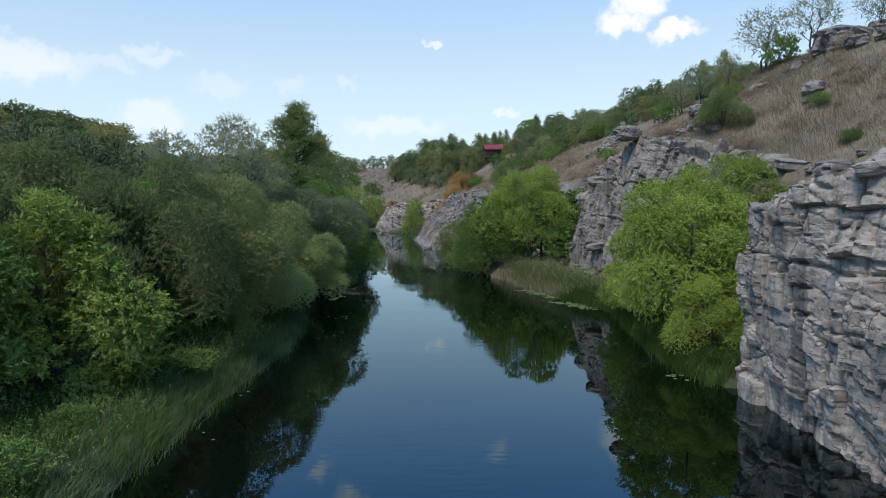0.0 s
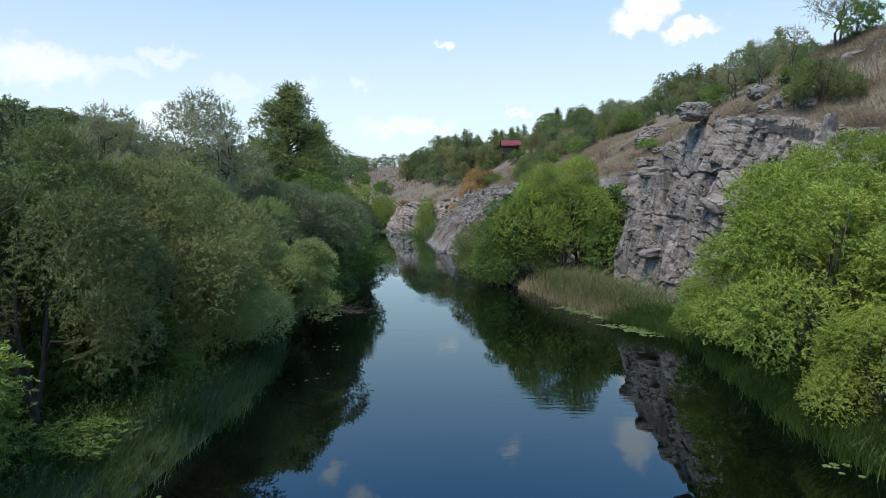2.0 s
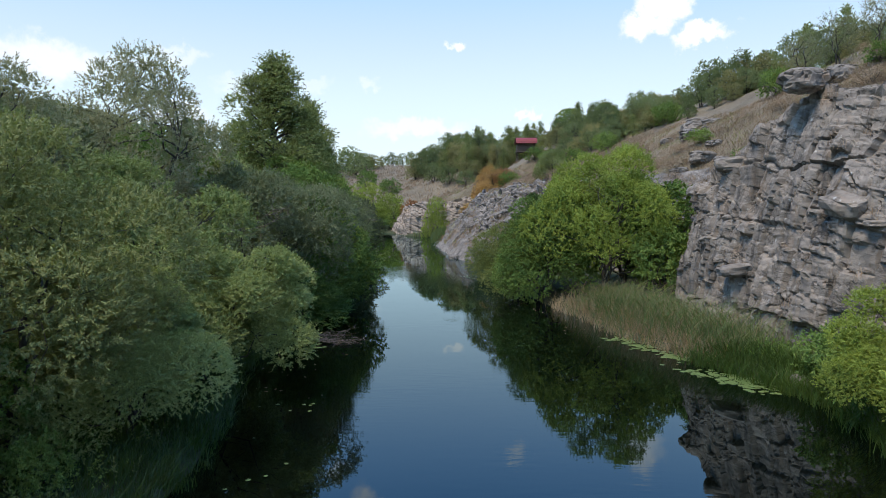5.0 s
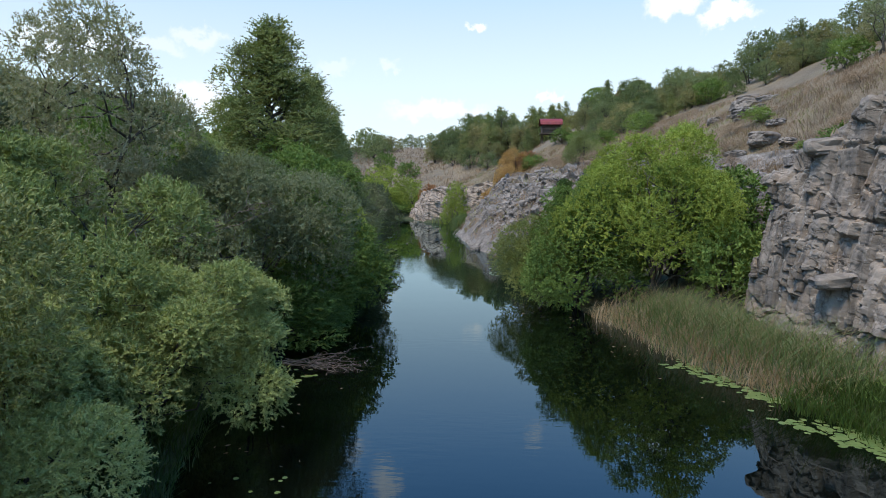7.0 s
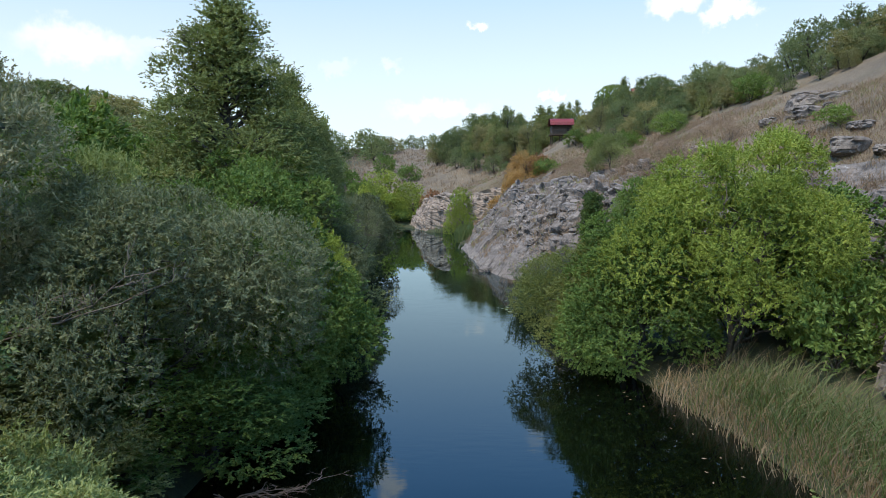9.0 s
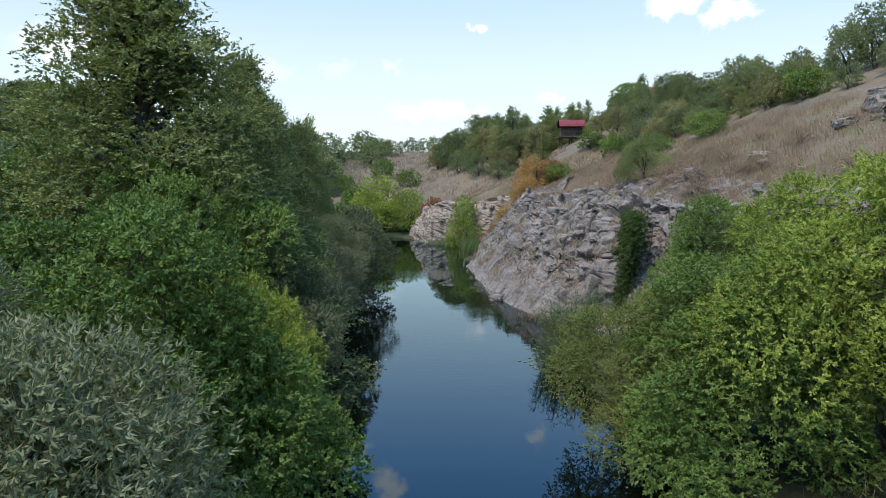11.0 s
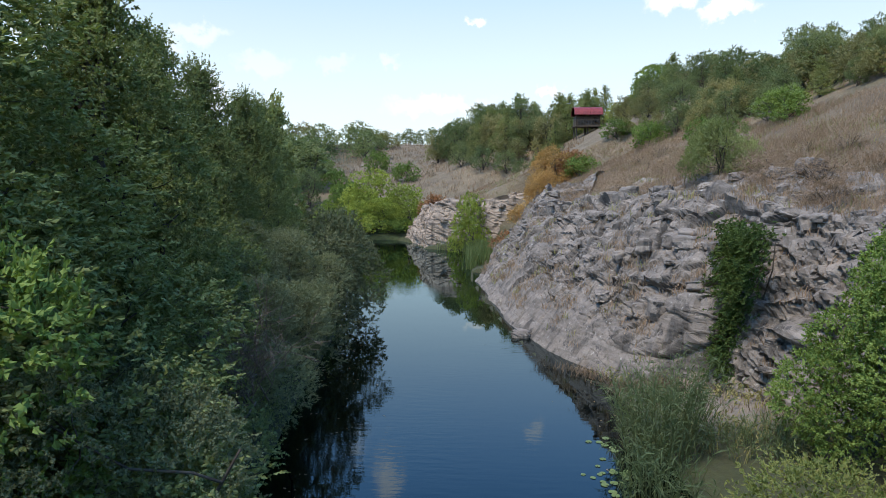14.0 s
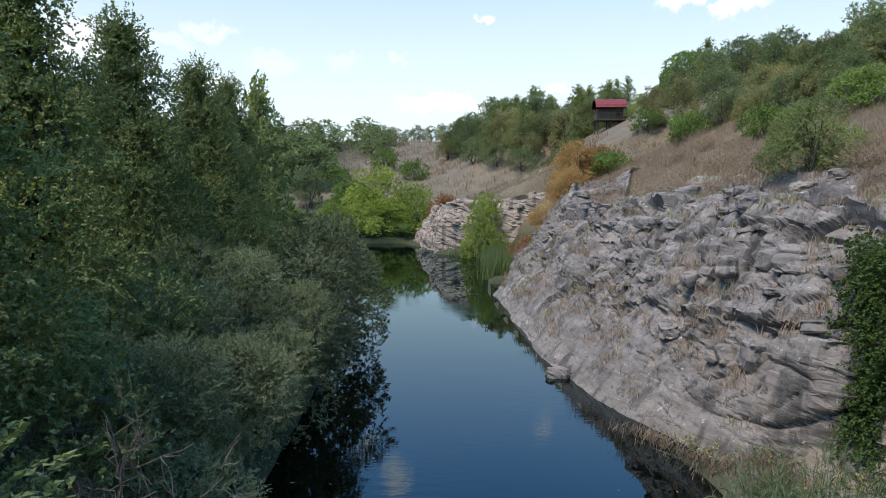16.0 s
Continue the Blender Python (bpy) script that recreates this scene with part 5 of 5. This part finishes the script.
def stone(label, x, y, z, sx, sy, sz, seed, material=None, turn=0.0, sunk=0.25, name="boulder", group=""):
    """A single broken stone, faceted, resting with its base a little sunk."""
    bm = bmesh.new()
    bmesh.ops.create_icosphere(bm, subdivisions=4, radius=1.0)
    p = np.array([v.co for v in bm.verts])
    q = np.sign(p) * np.abs(p) ** 0.62
    q = q / np.abs(q).max()
    b, j = courses(q + seed * 3.1, .8, .8, seed, (.5, .4), gap=.06)
    b2, j2 = courses(q + seed * 1.7, .3, .32, seed + 3, (.3, -.5), gap=.03)
    q = q * (1 + .22 * b + .07 * b2 - .10 * j - .03 * j2)[:, None] * np.array([sx, sy, sz]) * 0.5
    for v, c in zip(bm.verts, q):
        v.co = c
    me = bpy.data.meshes.new(name)
    bm.to_mesh(me); bm.free()
    me.materials.append(material or M_ROCK_PALE)
    ob = new(name, me)
    ob.matrix_world = pose(x, y, z + sz * (0.5 - sunk), 0, 0, turn)
    return tagged(ob, label, "rock", group)


stone("dark weathered cap boulder perched on the cliff top", 12.9, 42.4, 9.75, 1.45, 1.3, .95, 1, M_ROCK, 20, .15)
stone("upright pale standing stone on the slope", 16.3, 36.6, gz(16.3, 36.6), .5, .45, 1.25, 2, M_ROCK_PALE, 10, .1)
stone("tan boulder at the cliff edge", 14.9, 38.9, gz(14.9, 38.9), .9, .7, .6, 3, M_ROCK_PALE, 40)
stone("pale boulder speckled with dark lichen", 3.5, 79.2, .75, 1.5, 1.3, 1.1, 4, M_ROCK_PALE, 30, .2)
stone("flat stone lying at the water's edge", 0.0, 80.6, 0, .9, .8, .5, 5, M_ROCK_PALE, 0, .35)
stone("white angular stone on the bank", 6.1, 71.0, gz(6.1, 71.0), .55, .4, .35, 6, M_ROCK_PALE, 15, .2)
stone("grey squared stone at the waterline", 10.5, 37.3, 0, .45, .4, .55, 7, M_ROCK, 0, .25)
stone("grey rock ledge breaking through the turf", 8.4, 79.8, gz(8.4, 79.8), 1.6, 1.1, .9, 8, M_ROCK, 60, .3)
for i, (x, y, w, d, h, t) in enumerate(((27.6, 44, 4.2, 2.6, 2.0, 10), (23.1, 46, 2.2, 1.6, 1.1, 60), (23.5, 55, 3.2, 2.0, 1.5, 20), (20.6, 75, 3.4, 2.0, 1.5, 80), (19.2, 71.5, 1.8, 1.4, .9, 30), (17.2, 63, 2.6, 1.6, 1.0, 50),
                                       (18.4, 30, 1.8, 1.3, .9, 0), (17.0, 41.2, 1.6, 1.2, .9, 15), (18.3, 47.5, 2.8, 1.7, 1.4, 75), (29.5, 38, 3.6, 2.2, 2.2, 0), (22.0, 38, 1.5, 1.2, .8, 45), (19.8, 52, 1.8, 1.3, .9, 20),
                                       (25.0, 60.5, 2.4, 1.6, 1.2, 35), (12.2, 84, 1.3, 1.0, .7, 0), (10.5, 77, 1.2, .9, .6, 50), (11.6, 91, 1.6, 1.1, .7, 20), (7.2, 98, 1.4, 1.0, .7, 70), (14.6, 76, 1.5, 1.0, .6, 10))):
    stone("grey rock outcrop breaking through dry grass", x, y, gz(x, y), w, d, h, 10 + i, M_ROCK if i % 2 else M_ROCK_PALE, t, .52, "outcrop", "outcrops on the hillside")
    for k in range(3 if w > 1.5 else 1):
        a = 2.1 * k + i
        xx, yy, f = x + .62 * w * math.cos(a), y + .75 * w * math.sin(a), .42 + .12 * math.sin(3 * a)
        stone("low grey rock ledge breaking through dry grass", xx, yy, gz(xx, yy), w * f * 1.3, d * f * 1.2, h * f, 40 + 3 * i + k, M_ROCK_PALE if k else M_ROCK, t + 30 * k, .55, "outcrop", "outcrops on the hillside")


# water lilies
def lily_pad():
    n = 14
    a = np.linspace(0.22, 2 * np.pi - 0.22, n)
    rim = np.column_stack([np.cos(a), np.sin(a), 0.02 * np.sin(3 * a)]) * 0.17
    V = [(0.02, 0, .0), *rim, (0.02, 0, -.006), *(rim - (0, 0, .006))]
    F = [(0, i, i + 1) for i in range(1, n)] + [(n + 1, n + 1 + i + 1, n + 1 + i) for i in range(1, n)]
    F += [(i, n + 1 + i, i + 1) for i in range(1, n)] + [(i + 1, n + 1 + i, n + 2 + i) for i in range(1, n)]
    ob = solid("lily_pad", V, F, M_PAD)
    return tagged(ob, "green notched lily pad floating on the water", "lily pad", "lily pads on the river")


_pad = lily_pad()
_r = random.Random(9)
_places = []
for y0, y1, fx, lo, hi, n, k in ((41, 44.6, right_bank, -1.1, -.3, 90, 6), (37.0, 39.4, right_bank, -1.7, -.3, 66, 4), (23.2, 24.0, right_bank, -1.2, -.6, 7, 1), (41.2, 43.0, left_bank, 1.6, 2.4, 22, 3),
                                 (33.5, 36, left_bank, 1.4, 2.8, 7, 3), (17, 22, left_bank, .4, 1.1, 4, 2), (64.5, 68, right_bank, -2.2, -1.4, 26, 4), (92, 104, left_bank, 1.5, 3.5, 30, 5), (29, 34, left_bank, .8, 1.8, 6, 3)):
    spots = [(_r.uniform(y0, y1), _r.uniform(lo, hi)) for _ in range(k)]
    for c in range(n):
        cy, cd = spots[c % k]
        y, d = cy + _r.gauss(0, .38), cd + _r.gauss(0, .26)
        _places.append((float(fx(y)) + (max(d, .2) if fx is left_bank else min(d, -.15)), y))
for i, (x, y) in enumerate(_places):
    m = pose(x, y, .012 + .001 * (i % 7), 0, 0, _r.uniform(0, 360)) @ Matrix.Scale(_r.uniform(.38, .72) * (.5 if x < 0 and y < 41 else 1), 4)
    if i == 0:
        _pad.matrix_world = m
    else:
        copy_thing(_pad, m @ Matrix.Diagonal((*_pad.scale, 1)).inverted())


def pad_carpet(label, seed, spots, n):
    """Small pads lying close together in drifts along the bank."""
    r = np.random.default_rng(seed)
    a = np.linspace(0.25, 2 * np.pi - 0.25, 9)
    ring = np.column_stack([np.cos(a), np.sin(a)])
    V, F = [], []
    for k in range(n):
        y0, d0, sy, sd = spots[k % len(spots)]
        y, d = y0 + r.normal(0, sy), min(d0 + r.normal(0, sd), -.05)
        rad, t = r.uniform(.05, .11), r.uniform(0, 6.28)
        rot = np.array([[math.cos(t), math.sin(t)], [-math.sin(t), math.cos(t)]])
        rim = ring @ rot * rad + (float(right_bank(y)) + d, y)
        z = .008 + .0007 * (k % 9)
        b = len(V)
        V += [(float(right_bank(y)) + d, y, z)] + [(px_, py_, z + .004) for px_, py_ in rim]
        F += [(b, b + i, b + i + 1) for i in range(1, 9)]
    tagged(solid("lily_carpet", V, F, M_PAD), label, "lily pads", kind="stuff")


pad_carpet("close drifts of small lily pads below the reeds", 91, [(44.1, -.5, .35, .2), (42.9, -.7, .4, .25), (41.3, -.5, .35, .2), (38.4, -.9, .5, .4), (37.6, -.7, .4, .3), (38.0, -1.3, .5, .3)], 260)


# dead wood
def bare_branches(name, label, category, x, y, z, way, reach, n, seed, material, width=0.05, spread=0.7, level=1.0):
    r = np.random.default_rng(seed)
    thing = empty(name, x, y, z)
    tagged(thing, label, category)
    way = np.array(way, float)
    for k in range(n):
        d = unit(way + spread * r.normal(0, .5, 3))
        L = reach * r.uniform(.6, 1.15)
        main = bent(r, r.normal(0, .15, 3) * (1, 1, .3), d * L, 7, .1)
        pieces = [tube(main, np.linspace(width * r.uniform(.5, 1), .006, 7), 5)]
        for j in range(2, 7):
            for _ in range(2):
                e = unit(d * .7 + r.normal(0, .6, 3) + (0, 0, .15))
                tw = bent(r, main[j], main[j] + e * L * r.uniform(.15, .4), 5, .12)
                pieces.append(tube(tw, np.linspace(width * .3, .004, 5), 4))
                for _ in range(2):
                    g = unit(e + r.normal(0, .7, 3))
                    pieces.append(tube(bent(r, tw[2], tw[2] + g * L * r.uniform(.08, .2), 3, .1), np.linspace(.008, .003, 3), 3))
        V, F = gather(pieces)
        V[:, 2] *= level
        solid("branch", V, F, material, thing, smooth=True)
    return thing


bare_branches("driftwood", "grey heap of dead branches lying in the water", "branches", -6.3, 43.6, .08, (1, -.1, .02), 2.6, 12, 51, M_DRIFT, .05, .6, .22)
bare_branches("dead_bush", "leafless brown bush leaning over the water", "bush", -6.9, 62.4, 3.0, (-.05, -.35, 1), 2.6, 17, 52, M_DEAD, .022, .85)
bare_branches("fallen_limb", "pale bare limb sticking out of the foliage", "branch", -8.6, 41.0, 4.2, (1, .1, .25), 2.6, 2, 54, M_DEAD, .03, .3)


# the cabin on stilts
def box(bm, x0, x1, y0, y1, z0, z1):
    r = bmesh.ops.create_cube(bm, size=1.0)
    for v in r["verts"]:
        v.co = ((x0 + x1) / 2 + v.co.x * (x1 - x0), (y0 + y1) / 2 + v.co.y * (y1 - y0), (z0 + z1) / 2 + v.co.z * (z1 - z0))


def one_box(name, parent, material, dims, label=""):
    bm = bmesh.new(); box(bm, *dims)
    bmesh.ops.bevel(bm, geom=bm.edges[:], offset=.012, segments=1, affect='EDGES')
    return part(name, bm, material, parent, label)


def cabin():
    c = empty("cabin", 14.0, 147.2, gz(14.0, 146.0) - .1)
    tagged(c, "small dark wooden cabin on stilts with red roof", "cabin")
    for px_ in (-1.6, 0, 1.6):
        for py_ in (-1.2, 1.2):
            one_box("stilt", c, M_WOOD, (px_ - .09, px_ + .09, py_ - .09, py_ + .09, -1.2, 1.15))
    one_box("deck", c, M_WOOD, (-2.0, 2.0, -1.9, 1.5, 1.15, 1.3))
    one_box("rail", c, M_WOOD, (-2.0, 2.0, -1.9, -1.84, 2.05, 2.13))
    for i in range(11):
        xx = -1.97 + i * .394
        one_box("baluster", c, M_WOOD, (xx - .03, xx + .03, -1.9, -1.85, 1.3, 2.05))
    body = one_box("wall", c, M_WOOD, (-1.7, 1.7, -1.2, 1.4, 1.3, 2.75))
    for i in range(12):
        xx = -1.7 + i * 3.4 / 11
        one_box("batten", body, M_WOOD, (xx - .02, xx + .02, -1.235, -1.2, 1.3, 2.75))
    door = one_box("door", c, M_WOOD, (-.4, .4, -1.245, -1.2, 1.3, 2.7), "dark plank door")
    win = one_box("window", c, M_WOOD, (.75, 1.4, -1.25, -1.2, 1.75, 2.4))
    one_box("pane", win, M_GLASS, (.82, 1.33, -1.262, -1.25, 1.82, 2.33), "dark glass pane")
    # barrel-curved sheet roof with ribs
    n = 11
    th = np.linspace(radians(8), radians(172), n)
    for k in range(9):
        x0, x1 = -2.05 + k * .4556, -2.05 + (k + 1) * .4556
        V, F = [], []
        for x in (x0, x1 - .02):
            for rad in (1.0, .965):
                for t in th:
                    V.append((x, -.15 + 1.85 * rad * math.cos(t), 2.55 + 1.5 * rad * math.sin(t) ** .8))
        V = np.array(V)
        for i in range(n - 1):
            F += [(i, i + 1, 2 * n + i + 1, 2 * n + i), (n + i, 3 * n + i, 3 * n + i + 1, n + i + 1), (i, n + i, n + i + 1, i + 1), (2 * n + i, 2 * n + i + 1, 3 * n + i + 1, 3 * n + i)]
        solid("roof_sheet", V, F, M_ROOF, c)
    for xg in (-1.95, 1.95):
        gable = bmesh.new()
        vs = [gable.verts.new((xg, -.15 + 1.75 * math.cos(t), 2.55 + 1.42 * math.sin(t) ** .8)) for t in th]
        gable.faces.new(vs)
        bmesh.ops.solidify(gable, geom=gable.faces[:], thickness=.05)
        part("gable", gable, M_ROOF, c)


cabin()


def far_house():
    h = empty("house", 31.0, 152.0, gz(31.0, 152.0) - .5)
    tagged(h, "plastered house with rust-brown roof among the trees", "house")
    one_box("wall", h, M_WALLP, (-3.5, 3.5, -3, 3, -1.6, 2.4))
    bm = bmesh.new()
    pts = [(-3.9, -3.5, 2.3), (3.9, -3.5, 2.3), (3.9, 3.5, 2.3), (-3.9, 3.5, 2.3), (-3.9, 0, 5.0), (3.9, 0, 5.0)]
    v = [bm.verts.new(p) for p in pts]
    for f in ((0, 1, 5, 4), (2, 3, 4, 5), (0, 4, 3), (1, 2, 5), (3, 2, 1, 0)):
        bm.faces.new([v[i] for i in f])
    part("roof", bm, M_ROOF2, h)
    for xx in (-2, 0.2, 2.2):
        w = one_box("window", h, M_WALLP, (xx - .5, xx + .5, -3.06, -3.0, .6, 1.8))
        one_box("pane", w, M_GLASS, (xx - .42, xx + .42, -3.08, -3.06, .68, 1.72))


far_house()


# a nest of twigs high in the tall alder
def nest(x, y, z):
    r = np.random.default_rng(81)
    pieces = []
    for k in range(90):
        d = unit(r.normal(0, 1, 3)) * np.array([.34, .34, .2])
        e = unit(np.cross(d, r.normal(0, 1, 3))) * r.uniform(.15, .34)
        pieces.append(tube(np.array([d - e, d * 1.05, d + e]), [.006, .011, .005], 4))
    ob = solid("nest", *gather(pieces), M_BARK)
    ob.matrix_world = pose(x, y, z)
    tagged(ob, "dark round nest of twigs in the tall alder", "nest")


nest(-11.9, 56.4, 12.5)


# leaf litter drifting along the banks
def litter():
    r = np.random.default_rng(83)
    n = 220
    y = np.concatenate([r.uniform(36, 56, 80), r.uniform(60, 80, 70), r.uniform(40, 72, 70)])
    left = np.arange(n) < 150
    x = np.where(left, left_bank(y) + np.abs(r.normal(.9, 1.0, n)) + .1, right_bank(y) - np.abs(r.normal(1.2, .8, n)) - .1)
    a = r.uniform(0, 6.28, n)
    way = np.column_stack([np.cos(a), np.sin(a), np.zeros(n)]) * r.uniform(.03, .08, n)[:, None]
    side = np.column_stack([-np.sin(a), np.cos(a), np.zeros(n)]) * r.uniform(.015, .04, n)[:, None]
    c = np.column_stack([x, y, np.full(n, .006)])
    V = np.stack([c - way, c + side, c + way, c - side], 1).reshape(-1, 3)
    tagged(solid("leaf_litter", V, np.arange(n * 4).reshape(n, 4), M_STRAW), "small fallen leaves drifting on the water", "leaves", kind="stuff")


litter()
